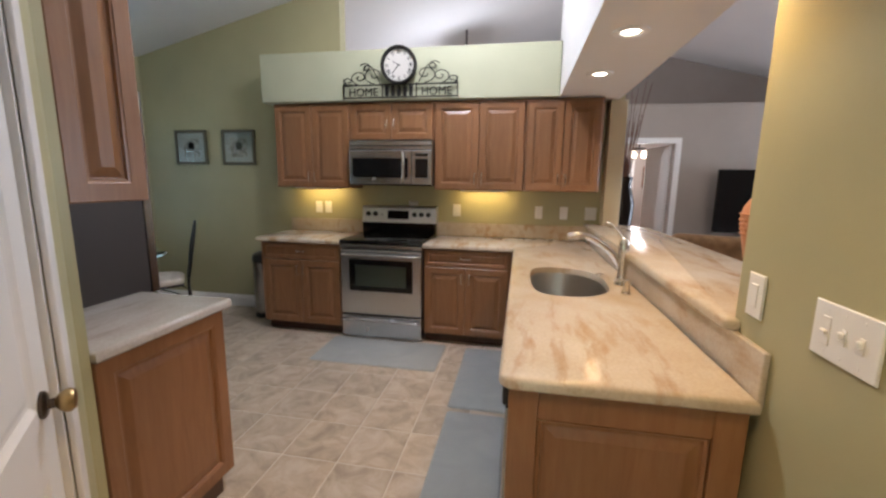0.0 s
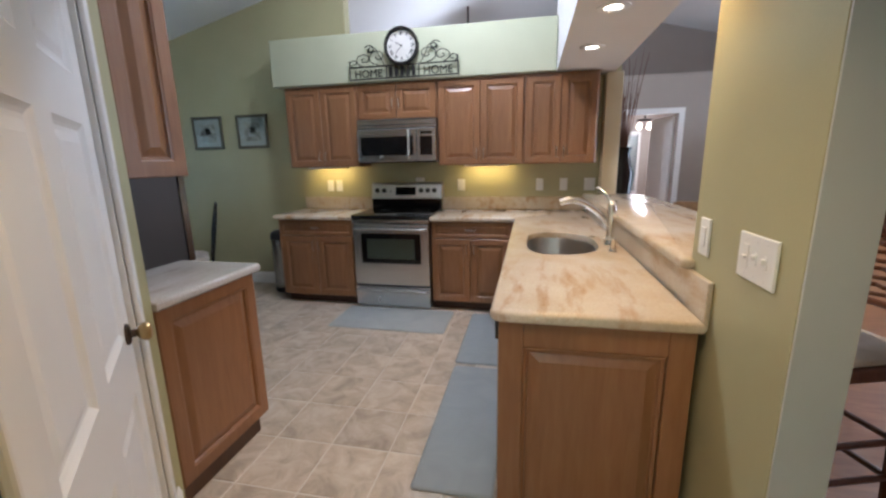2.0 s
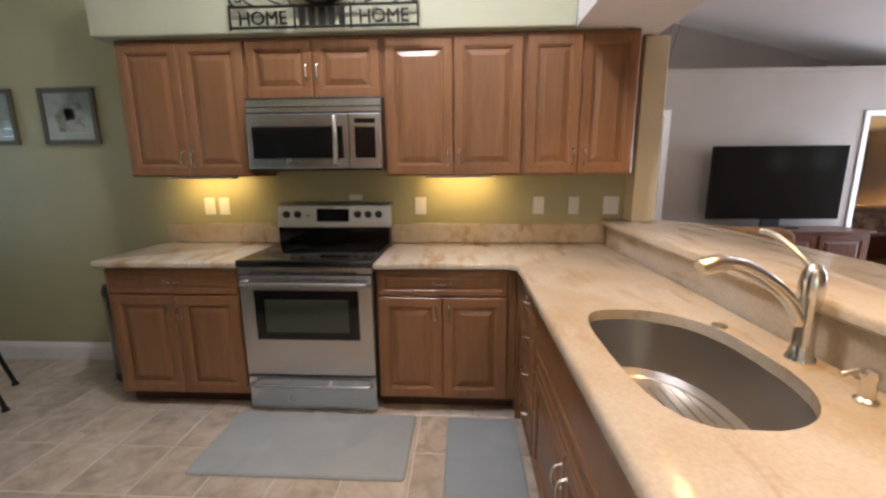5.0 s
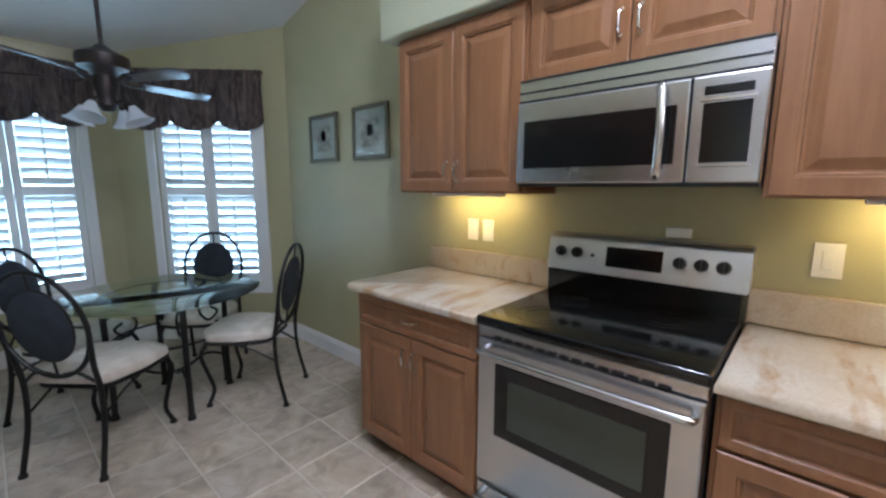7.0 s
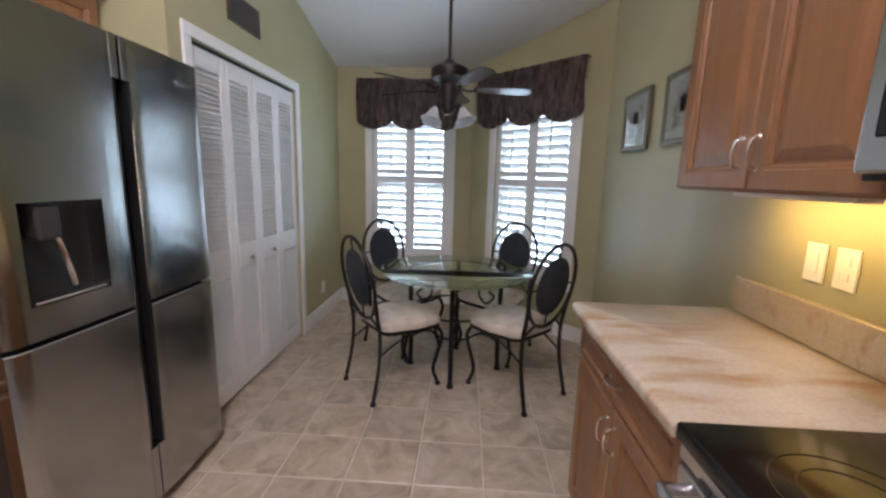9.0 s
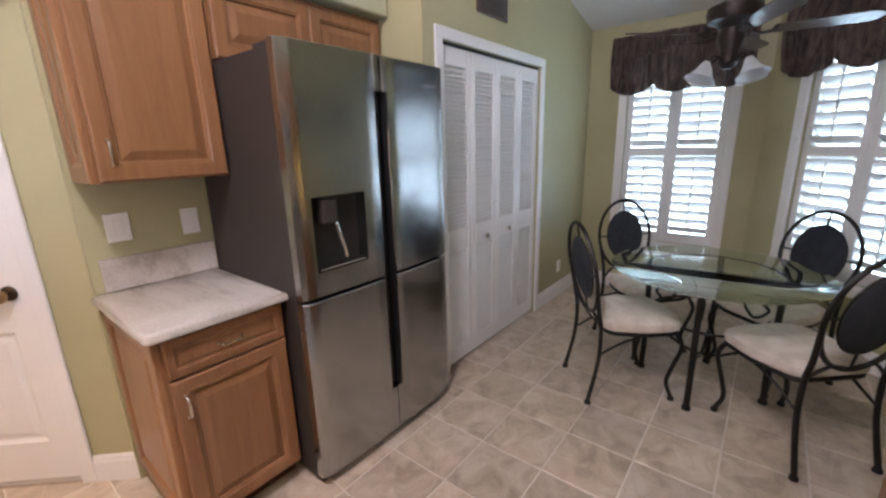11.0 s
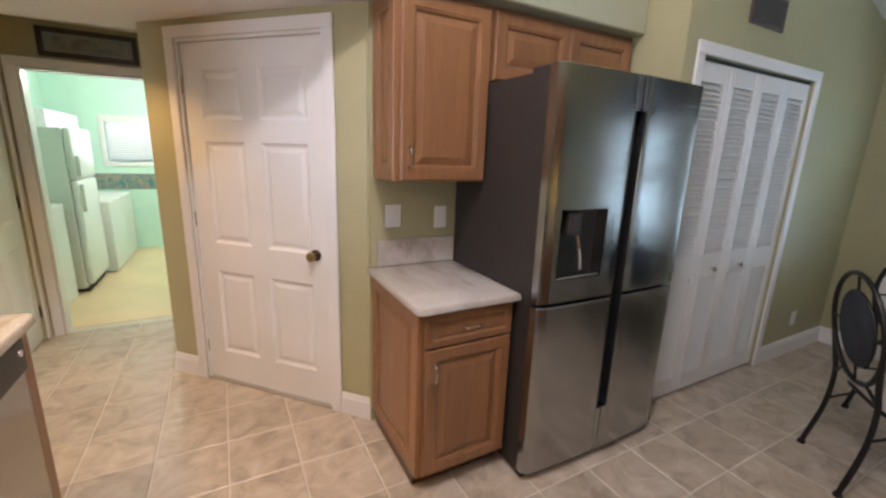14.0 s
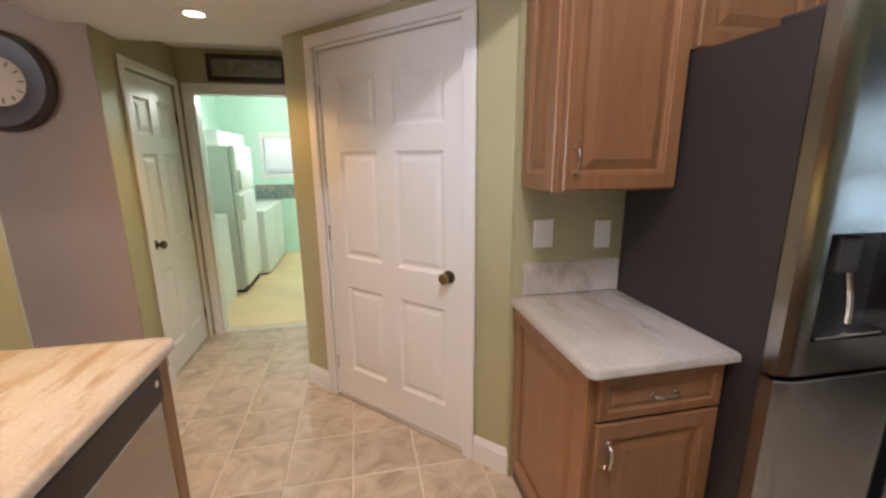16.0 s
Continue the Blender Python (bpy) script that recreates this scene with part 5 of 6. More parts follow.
for z in (0.012, 0.118):
    part("bar", cuboid((-0.52, CY - 0.006, z - 0.006), (0.52, CY + 0.006, z + 0.006), 0.002), IRON, CLOCKSIGN)
for x in (-0.52, -0.155, 0.155, 0.52):
    part("post", cuboid((x - 0.005, CY - 0.006, 0.0), (x + 0.005, CY + 0.006, 0.13), 0.002), IRON, CLOCKSIGN)
letters("HOME", -0.335, 0.026, 0.098, IRON, CLOCKSIGN, CY)
letters("HOME", 0.335, 0.026, 0.098, IRON, CLOCKSIGN, CY)
for x in (-0.115, -0.06, -0.005, 0.05, 0.105):
    part("letter_bar", cuboid((x - 0.017, CY - 0.004, 0.022), (x + 0.017, CY + 0.004, 0.108), 0.002), IRON, CLOCKSIGN)


def scroll(cx, cz, r, turns, start, flip):
    pts = []
    for k in range(int(18 * turns) + 1):
        a = start + flip * k / 18 * math.tau
        q = r * (1 - 0.85 * k / (18 * turns))
        pts.append((cx + q * math.cos(a), CY, 0.118 + 0.72 * (cz + q * math.sin(a) - 0.118)))
    return pts


for s in (-1, 1):
    for cx, cz, r, turns, start in ((0.235, 0.235, 0.10, 1.3, -1.6), (0.37, 0.21, 0.085, 1.4, -1.4), (0.475, 0.17, 0.052, 1.2, -1.5), (0.31, 0.325, 0.055, 1.2, 0.4)):
        pts = [(s * x, y, z) for x, y, z in scroll(cx, cz, r, turns, start, 1)]
        part("scroll", tube(bmesh.new(), pts, 0.0048, 6), IRON, CLOCKSIGN, smooth=True)
    for x0, z0, x1, z1 in ((0.17, 0.122, 0.25, 0.27), (0.25, 0.27, 0.33, 0.24), (0.49, 0.122, 0.52, 0.165)):
        part("stem", tube(bmesh.new(), curve_through([(s * x0, CY, z0), (s * (x0 + x1) / 2 + s * 0.02, CY, (z0 + z1) / 2 + 0.03), (s * x1, CY, z1)], 5), 0.0045, 6), IRON, CLOCKSIGN, smooth=True)
wall_clock = big_clock("wall_clock", pose(1.069, 0.919, 1.877, 0, 0, 180), 0.243, 0.125, material("dark_bronze_rim", (0.05, 0.038, 0.03), 0.45), painted("tan_clock_dial", (0.52, 0.40, 0.28), 0.6, 0.3), "large round wall clock with a wide dark rim")
for a in range(12):
    s = math.radians(30 * a)
    part("numeral", cuboid((-0.004, -0.0155, -0.013), (0.004, -0.0125, 0.013)), FRAMEMETAL, wall_clock, m=Matrix.Translation((0.092 * math.sin(s), 0, 0.092 * math.cos(s))) @ Matrix.Rotation(s, 4, "Y"))

# ---- lamps ----
# the last downlight is an assumed one, added to continue the row
for px, py in ((0.49, 3.18), (0.49, 3.96), (0.06, 1.18), (0.49, 2.40)):
    dl = thing("downlight", pose(px, py, DROP), "lit recessed ceiling downlight with white trim", "ceiling light", "recessed downlights")
    part("trim", lathe(bmesh.new(), [(0.085, 0.0), (0.082, -0.006), (0.052, -0.008), (0.040, 0.002), (0.085, 0.002)], 28), WHITE, dl, smooth=True)
    b = part("bulb", lathe(bmesh.new(), [(0.041, -0.002), (0.03, -0.004), (0, -0.005)], 24), BULB, dl, "glowing bulb")
for px in (-2.02, -0.33):
    ul = thing("under_cabinet_light", pose(px, 4.86, 1.348), "slim warm light strip under the wall cabinet", "cabinet light", "under-cabinet lights")
    part("housing", cuboid((-0.22, -0.035, 0.008), (0.22, 0.035, 0.023), 0.003), WHITE, ul)

kl = thing("ceiling_light", pose(-0.75, 3.62, vault(-0.75) - 0.02, 0, -13.6, 0), "round flush ceiling light in the kitchen vault", "ceiling light")
part("canopy", lathe(bmesh.new(), [(0, 0.0), (0.17, 0.0), (0.17, -0.03), (0, -0.03)], 32), WHITE, kl, smooth=True)
d = part("diffuser", lathe(bmesh.new(), [(0.16, -0.03), (0.15, -0.06), (0.10, -0.085), (0, -0.095)], 32), glowing("lit_diffuser", (1.0, 0.94, 0.86), 6), kl, "glowing glass diffuser", True)
d.visible_shadow = False
for lx, ly, lz in ((0.1, -2.1, 2.398), (3.2, 4.6, vault(3.2) - 0.01)):
    rl = thing("ceiling_light", pose(lx, ly, lz), "round lit ceiling light", "ceiling light")
    part("canopy", lathe(bmesh.new(), [(0, 0.0), (0.15, 0.0), (0.15, -0.03), (0, -0.03)], 28), WHITE, rl, smooth=True)
    d = part("diffuser", lathe(bmesh.new(), [(0.14, -0.03), (0.13, -0.07), (0.08, -0.095), (0, -0.10)], 28), BULB, rl, "glowing glass diffuser", True)
    d.visible_shadow = False

# ---- floor mats, bin ----
for x0, y0, x1, y1 in ((-1.63, 3.85, -0.58, 4.36), (-0.40, 3.385, -0.02, 4.34), (-0.39, 2.22, -0.025, 3.335)):
    mt = thing("floor_mat", pose(x0, y0, 0), "thin grey rubber kitchen floor mat", "floor mat", "kitchen mats")
    part("pad", slab(rounded_outline([(0, 0), (x1 - x0, 0), (x1 - x0, y1 - y0), (0, y1 - y0)], [0.02] * 4, 3), 0.001, 0.016, edge=((0.012, 0.0), (0.004, 0.006), (0.0, 0.011)), low=0.002), MAT, mt, smooth=True)
can = thing("trash_can", pose(-2.62, 4.80, 0), "slim steel trash can with black lid", "trash can")
part("body", lathe(bmesh.new(), [(0, 0.04), (0.115, 0.04), (0.12, 0.06), (0.125, 0.60), (0, 0.60)], 28), STEELV, can, smooth=True)
part("base", lathe(bmesh.new(), [(0, 0), (0.122, 0), (0.124, 0.045), (0, 0.045)], 28), BLACK, can, smooth=True)
part("lid", lathe(bmesh.new(), [(0.128, 0.595), (0.130, 0.63), (0.115, 0.67), (0.07, 0.695), (0, 0.70)], 28), BLACK, can, "rounded black lid", True)

# ---- breakfast nook ----
TABLE = Vector((-3.66, 3.87, 0))
tb = thing("dining_table", Matrix.Translation(TABLE), "round glass dining table on black iron legs", "table")
part("tabletop", lathe(bmesh.new(), [(0, 0.737), (0.534, 0.737), (0.540, 0.741), (0.540, 0.746), (0.534, 0.750), (0, 0.750)], 72), TABLEGLASS, tb, "clear round glass top", True)
for k in range(4):
    a = math.radians(-2 + 90 * k)
    bm = tube(bmesh.new(), [(0.33, 0, 0.73), (0.325, 0, 0.45), (0.32, 0, 0.2), (0.325, 0, 0.03)], 0.017, 10)
    lathe(bm, [(0, 0), (0.024, 0), (0.024, 0.014), (0.017, 0.03)], 12, (0.325, 0, 0))
    part("leg", bm, IRON, tb, smooth=True, m=pose(0, 0, 0, 0, 0, math.degrees(a)))
    arc = curve_through([(0.32, 0, 0.62), (0.24, 0, 0.66), (0.17, 0, 0.58), (0.22, 0, 0.50), (0.28, 0, 0.55), (0.24, 0, 0.59)], 5)
    part("scroll", tube(bmesh.new(), arc, 0.008, 8), IRON, tb, smooth=True, m=pose(0, 0, 0, 0, 0, math.degrees(a)))
    part("stretcher", tube(bmesh.new(), curve_through([(0.322, 0, 0.22), (0.2, 0, 0.27), (0.09, 0, 0.22), (0.0, 0, 0.20)], 4), 0.009, 8), IRON, tb, smooth=True, m=pose(0, 0, 0, 0, 0, math.degrees(a)))
part("ring", tube(bmesh.new(), [(0.335 * math.cos(k * math.tau / 48), 0.335 * math.sin(k * math.tau / 48), 0.722) for k in range(48)], 0.010, 8, True), IRON, tb, smooth=True)
part("ring", tube(bmesh.new(), [(0.30 * math.cos(k * math.tau / 48), 0.30 * math.sin(k * math.tau / 48), 0.46) for k in range(48)], 0.008, 8, True), IRON, tb, smooth=True)


def dining_chair(m):
    """Iron chair; local front looks to +y, origin on the floor under the back legs' middle."""
    ch = thing("dining_chair", m, "black iron dining chair with oval back and cream seat", "chair", "chairs round the glass table")
    outline = [Vector((x, y)) for x, y in ((-0.185, 0.03), (0.185, 0.03), (0.235, 0.24), (0.225, 0.43), (0.10, 0.475), (-0.10, 0.475), (-0.225, 0.43), (-0.235, 0.24))]
    loop = rounded_outline(outline, [0.07] * 8, 3)
    bm = bmesh.new()
    rings = [[bm.verts.new((*p, z)) for p in (Vector((q[0] * s, 0.25 + (q[1] - 0.25) * s)) for q in loop)] for s, z in ((0.92, 0.432), (1.0, 0.445), (1.02, 0.465), (0.985, 0.488), (0.88, 0.502), (0.68, 0.512), (0.40, 0.516))]
    for a, b in zip(rings, rings[1:]):
        for k in range(len(a)):
            bm.faces.new((a[k], a[(k + 1) % len(a)], b[(k + 1) % len(a)], b[k]))
    bm.faces.new(rings[0][::-1]), bm.faces.new(rings[-1])
    part("seat", bm, CREAM, ch, "cream fabric seat", True)
    part("seat_frame", tube(bmesh.new(), [Vector((*p, 0.425)) for p in inset_outline(loop, 0.012)], 0.011, 8, True), IRON, ch, smooth=True)
    # oval back, leaning
    lean = 0.17

    def back(x, z):
        return Vector((x, -0.005 - lean * (z - 0.45), z))
    rx, rz, cz = 0.215, 0.262, 0.765
    part("back_frame", tube(bmesh.new(), [back(rx * math.cos(k * math.tau / 44), cz + rz * math.sin(k * math.tau / 44)) for k in range(44)], 0.0115, 8, True), IRON, ch, "oval iron back ring", True)
    part("back_ring", tube(bmesh.new(), [back(0.145 * math.cos(k * math.tau / 40), cz + 0.178 * math.sin(k * math.tau / 40)) for k in range(40)], 0.007, 8, True), IRON, ch, smooth=True)
    bm = bmesh.new()
    rings = []
    for s, y in ((0.90, -0.014), (1.0, -0.006), (1.0, 0.006), (0.90, 0.016), (0.6, 0.022)):
        rings.append([bm.verts.new(back(0.142 * s * math.cos(k * math.tau / 36), cz + 0.175 * s * math.sin(k * math.tau / 36)) + Vector((0, y, 0))) for k in range(36)])
    for a, b in zip(rings, rings[1:]):
        for k in range(36):
            bm.faces.new((a[k], a[(k + 1) % 36], b[(k + 1) % 36], b[k]))
    bm.faces.new(rings[0][::-1]), bm.faces.new(rings[-1])
    part("backrest", bm, NAVY, ch, "dark blue oval back pad", True)
    for a in (0, 90, 180, 270):
        c, s = math.cos(radians(a)), math.sin(radians(a))
        part("spoke", tube(bmesh.new(), [back(0.143 * c, cz + 0.176 * s), back(rx * c, cz + rz * s)], 0.006, 6), IRON, ch)
    for s in (-1, 1):
        pts = curve_through([back(s * 0.205, 0.69), back(s * 0.19, 0.56), (s * 0.19, -0.005, 0.44), (s * 0.193, -0.012, 0.25), (s * 0.202, -0.06, 0.015)], 5)
        part("leg", tube(bmesh.new(), pts, 0.0125, 8), IRON, ch, smooth=True)
        pts = curve_through([(s * 0.185, 0.42, 0.425), (s * 0.205, 0.455, 0.34), (s * 0.19, 0.425, 0.21), (s * 0.185, 0.40, 0.11), (s * 0.20, 0.43, 0.015)], 5)
        part("leg", tube(bmesh.new(), pts, 0.0125, 8), IRON, ch, smooth=True)
        for p in ((s * 0.202, -0.06), (s * 0.20, 0.43)):
            part("foot", lathe(bmesh.new(), [(0, 0), (0.019, 0), (0.019, 0.012), (0.013, 0.022)], 12, (*p, 0)), IRON, ch)
        part("brace", tube(bmesh.new(), curve_through([(s * 0.19, 0.0, 0.46), (s * 0.10, -0.02, 0.525), (0, -0.012, 0.505)], 4), 0.008, 6), IRON, ch, smooth=True)
        part("brace", tube(bmesh.new(), curve_through([(s * 0.19, -0.005, 0.30), (s * 0.192, 0.12, 0.37), (s * 0.21, 0.24, 0.42)], 4), 0.007, 6), IRON, ch, smooth=True)
    return ch


def toward(p, deg):
    return pose(p[0], p[1], 0, 0, 0, deg)


chair = dining_chair(toward((-3.258, 3.315), 40))
for p, deg in (((-3.236, 4.423), 133), ((-4.175, 3.28), -40), ((-4.19, 4.31), -128)):
    copy_thing(chair, toward(p, deg))

# ceiling fan over the table
FAN = Vector((-4.13, 3.76, 0.015))
fan = thing("ceiling_fan", Matrix.Translation(FAN), "dark bronze ceiling fan with four glass shades", "ceiling fan")
FANM = material("fan_bronze", (0.035, 0.025, 0.022), 0.4, 0.5)
BLADE = wooden("fan_blade_wood", (0.035, 0.022, 0.018), (0.07, 0.045, 0.035), 0.25)
part("canopy", lathe(bmesh.new(), [(0, 2.70), (0.03, 2.70), (0.065, 2.73), (0.07, 2.79), (0, 2.79)], 24), FANM, fan, smooth=True)
part("downrod", tube(bmesh.new(), [(0, 0, 2.26), (0, 0, 2.72)], 0.013, 12), FANM, fan)
part("motor", lathe(bmesh.new(), [(0, 2.08), (0.07, 2.085), (0.085, 2.11), (0.135, 2.13), (0.145, 2.17), (0.14, 2.205), (0.10, 2.225), (0.05, 2.25), (0.025, 2.275), (0, 2.28)], 32), FANM, fan, smooth=True)
for k in range(5):
    m = pose(0, 0, 2.06, 0, 0, 72 * k + 26)
    arm = part("blade_arm", tube(bmesh.new(), curve_through([(0.10, 0, 0.0), (0.15, 0, -0.016), (0.22, 0, -0.005)], 4), 0.009, 6), FANM, fan, smooth=True, m=m)
    bm = slab(rounded_outline([(0.20, -0.05), (0.66, -0.068), (0.66, 0.068), (0.19, 0.05)], [0.02, 0.06, 0.06, 0.02], 4), -0.004, 0.004, edge=((0.002, 0.0), (0.0, 0.002)), low=0.002)
    bmesh.ops.rotate(bm, verts=bm.verts, cent=(0.2, 0, 0), matrix=Matrix.Rotation(radians(-12), 3, "X"))
    part("blade", bm, BLADE, fan, m=m)
part("light_kit", lathe(bmesh.new(), [(0, 1.86), (0.03, 1.865), (0.055, 1.90), (0.05, 1.96), (0.07, 2.03), (0.065, 2.085), (0, 2.085)], 24), FANM, fan, smooth=True)
for k in range(4):
    m = pose(0, 0, 1.895, 0, 0, 90 * k + 49)
    lamp_arm = part("lamp_arm", tube(bmesh.new(), curve_through([(0.04, 0, 0.02), (0.10, 0, 0.04), (0.145, 0, 0.005)], 4), 0.009, 8), FANM, fan, smooth=True, m=m)
    bm = lathe(bmesh.new(), [(0.02, 0.0), (0.03, -0.02), (0.042, -0.05), (0.062, -0.085), (0.085, -0.105), (0.083, -0.108), (0.058, -0.088), (0.038, -0.05), (0.024, -0.02), (0.016, 0.0)], 20)
    bmesh.ops.rotate(bm, verts=bm.verts, cent=(0, 0, 0), matrix=Matrix.Rotation(radians(-22), 3, "Y"))
    bmesh.ops.translate(bm, verts=bm.verts, vec=(0.145, 0, 0.005))
    part("shade", bm, SHADE, fan, "white bell glass shade", True, m)

# ---- living room side ----
tv = thing("television", pose(3.72, 7.78, 0.62), "large dark flat television on a wooden stand", "television")
part("screen", cuboid((-0.83, -0.02, 0.12), (0.83, 0.03, 1.055), 0.006, 2), BLACKGLASS, tv)
part("foot", cuboid((-0.3, -0.10, 0.0), (0.3, 0.12, 0.02), 0.004), BLACK, tv)
part("neck", cuboid((-0.12, 0.0, 0.02), (0.12, 0.03, 0.13), 0.004), BLACK, tv)
stand = thing("tv_stand", pose(3.4, 7.75, 0), "dark wooden television stand", "tv stand")
part("body", cuboid((-1.15, -0.24, 0.06), (1.35, 0.22, 0.59)), DARKWOOD, stand)
part("top", cuboid((-1.2, -0.27, 0.592), (1.4, 0.24, 0.618), 0.005), DARKWOOD, stand)
for k in range(4):
    part("door", panelled(0.56, 0.46, 0.02, [0.05, 0.51], [0.05, 0.41], {(1, 1)}, CAB_PROFILE), DARKWOOD, stand, m=pose(-1.06 + 0.6 * k, -0.262, 0.10))
part("plinth", cuboid((-1.1, -0.2, 0), (1.3, 0.2, 0.058)), DARKWOOD, stand)


def bar_stool(m):
    st = thing("bar_stool", m, "dark wooden bar stool with woven back and tan seat", "bar stool", "bar stools at the ledge")
    for x, y in ((-0.19, -0.19), (0.19, -0.19), (-0.19, 0.19), (0.19, 0.19)):
        part("leg", tube(bmesh.new(), [(x * 1.12, y * 1.12, 0), (x, y, 0.68)], [0.02, 0.024], 8), DARKWOOD, st, smooth=True)
    for z, pts in ((0.25, ((-0.2, -0.2), (0.2, -0.2), (0.2, 0.2), (-0.2, 0.2))), (0.40, ((-0.2, -0.2), (0.2, -0.2), (0.2, 0.2), (-0.2, 0.2)))):
        for k in range(4):
            a, b = pts[k], pts[(k + 1) % 4]
            part("stretcher", tube(bmesh.new(), [(*a, z), (*b, z)], 0.012, 8), DARKWOOD, st, smooth=True)
    part("seat_frame", slab(rounded_outline([(-0.23, -0.23), (0.23, -0.23), (0.23, 0.23), (-0.23, 0.23)], [0.06] * 4), 0.66, 0.71), DARKWOOD, st, smooth=True)
    part("seat", slab(rounded_outline([(-0.215, -0.215), (0.215, -0.215), (0.215, 0.215), (-0.215, 0.215)], [0.07] * 4), 0.711, 0.765, edge=((0.06, 0.0), (0.02, 0.008), (0.0, 0.03))), CREAM, st, "tan padded seat", True)
    for s in (-1, 1):
        part("back_post", tube(bmesh.new(), curve_through([(s * 0.20, 0.21, 0.66), (s * 0.205, 0.235, 0.9), (s * 0.215, 0.28, 1.16)], 5), 0.02, 8), DARKWOOD, st, smooth=True)
    part("top_rail", tube(bmesh.new(), curve_through([(-0.22, 0.28, 1.14), (-0.12, 0.31, 1.19), (0, 0.32, 1.205), (0.12, 0.31, 1.19), (0.22, 0.28, 1.14)], 5), 0.024, 8), DARKWOOD, st, smooth=True)
    part("back_rail", tube(bmesh.new(), [(-0.2, 0.235, 0.86), (0.2, 0.235, 0.86)], 0.014, 8), DARKWOOD, st, smooth=True)
    for k in range(9):
        z = 0.89 + 0.031 * k
        part("weave", tube(bmesh.new(), [(-0.205 + 0.041 * i, 0.24 + (z - 0.86) * 0.14 + 0.012 * (-1) ** (i + k), z) for i in range(11)], 0.009, 6), DARKWOOD, st, smooth=True)
    return st


stool = bar_stool(pose(1.15, 2.47, 0, 0, 0, -72))
for x, y, a in ((1.50, 3.32, -90), (1.50, 4.02, -96)):
    copy_thing(stool, pose(x, y, 0, 0, 0, a))
# tall twig vase beside the wall end
vase = thing("twig_vase", pose(1.06, 5.55, 0), "tall dark floor vase with bare twigs", "vase")
part("vase", lathe(bmesh.new(), [(0, 0), (0.10, 0), (0.12, 0.05), (0.085, 0.5), (0.10, 0.95), (0.12, 1.25), (0.085, 1.38), (0.075, 1.45), (0.09, 1.52), (0.08, 1.52), (0.06, 1.45), (0, 1.40)], 24), material("dark_mosaic", (0.03, 0.022, 0.02), 0.15, 0.4), vase, smooth=True)
rng = random.Random(4)
for k in range(30):
    a, sp = rng.uniform(0, math.tau), rng.uniform(0.04, 0.22)
    top_z = rng.uniform(1.95, 2.55)
    pts = curve_through([(0, 0, 1.42), (0.3 * sp * math.cos(a), 0.3 * sp * math.sin(a), 1.62), (0.7 * sp * math.cos(a + 0.2), 0.7 * sp * math.sin(a + 0.2), 0.6 * top_z + 0.7), (sp * math.cos(a), sp * math.sin(a), top_z)], 4)
    part("twig", tube(bmesh.new(), pts, [0.006 * (1 - 0.8 * i / len(pts)) for i in range(len(pts))], 5), DARKWOOD, vase)
# open bedroom door and what shows beyond it
six = six_panel("door_3", pose(2.322, FAR + 0.125, 0.012, 0, 0, 98), 0.80, 2.04, 0.73, 0.93, 0.004, BRONZE, "white six-panel bedroom door standing open")
frame_5 = thing("trim", pose(1.45, FAR, 0), "white moulded casing round the bedroom door", "door trim", "", "structure")
casing(frame_5, 0, 0.88, 2.07, 0.085)
picture(pose(2.93, 11.40, 1.60), 0.25, 0.48, 0.03, "small framed print on the bedroom wall", DARKWOOD, [(-0.08, -0.13, 0.08, 0.13, SKETCH)])
bed_light = thing("ceiling_lamp", pose(2.39, 10.25, 2.06), "lit bedroom ceiling fan lamp with glass shades", "ceiling lamp")
part("stem", tube(bmesh.new(), [(0, 0, 0.02), (0, 0, 0.5)], 0.02, 8), FANM, bed_light)
part("plate", lathe(bmesh.new(), [(0, 0.06), (0.16, 0.07), (0.14, 0.12), (0, 0.14)], 20), FANM, bed_light, smooth=True)
BEDBULB = glowing("lit_bedroom_shade", (1.0, 0.80, 0.58), 5)
for x in (-0.10, 0.10):
    part("shade", lathe(bmesh.new(), [(0, -0.08), (0.045, -0.075), (0.052, -0.03), (0.03, 0.05), (0, 0.055)], 16, (x, 0, 0)), BEDBULB, bed_light, "glowing glass shade", True)
lamp("bedroom_bulb", "POINT", pose(2.39, 10.1, 1.88), 85, (1.0, 0.84, 0.72), radius=0.12)
bw = thing("window_4", pose(1.66, 11.4, 0), "bedroom window with white blinds", "window", "", "structure")
for a, b in (((-0.06, 0.56), (0.0, 2.01)), ((0.89, 0.56), (0.95, 2.01)), ((0, 1.95), (0.89, 2.01)), ((0, 0.56), (0.89, 0.62))):
    part("casing", cuboid((a[0], -0.02, a[1]), (b[0], 0.05, b[1]), 0.004), WHITE, bw)
bb = thing("window_blind", pose(1.66, 11.42, 0), "white slatted blind, half open, in the bedroom window", "blind")
first = None
for k in range(21):
    m = pose(0, 0.03, 0.66 + 0.062 * k, -35, 0, 0)
    if first is None:
        first = part("slat", cuboid((0.005, -0.03, -0.0015), (0.885, 0.03, 0.0015)), WHITE, bb, m=m)
    else:
        again(first, m)
part("head_rail", cuboid((0.004, 0.0, 1.915), (0.886, 0.05, 1.948)), WHITE, bb)
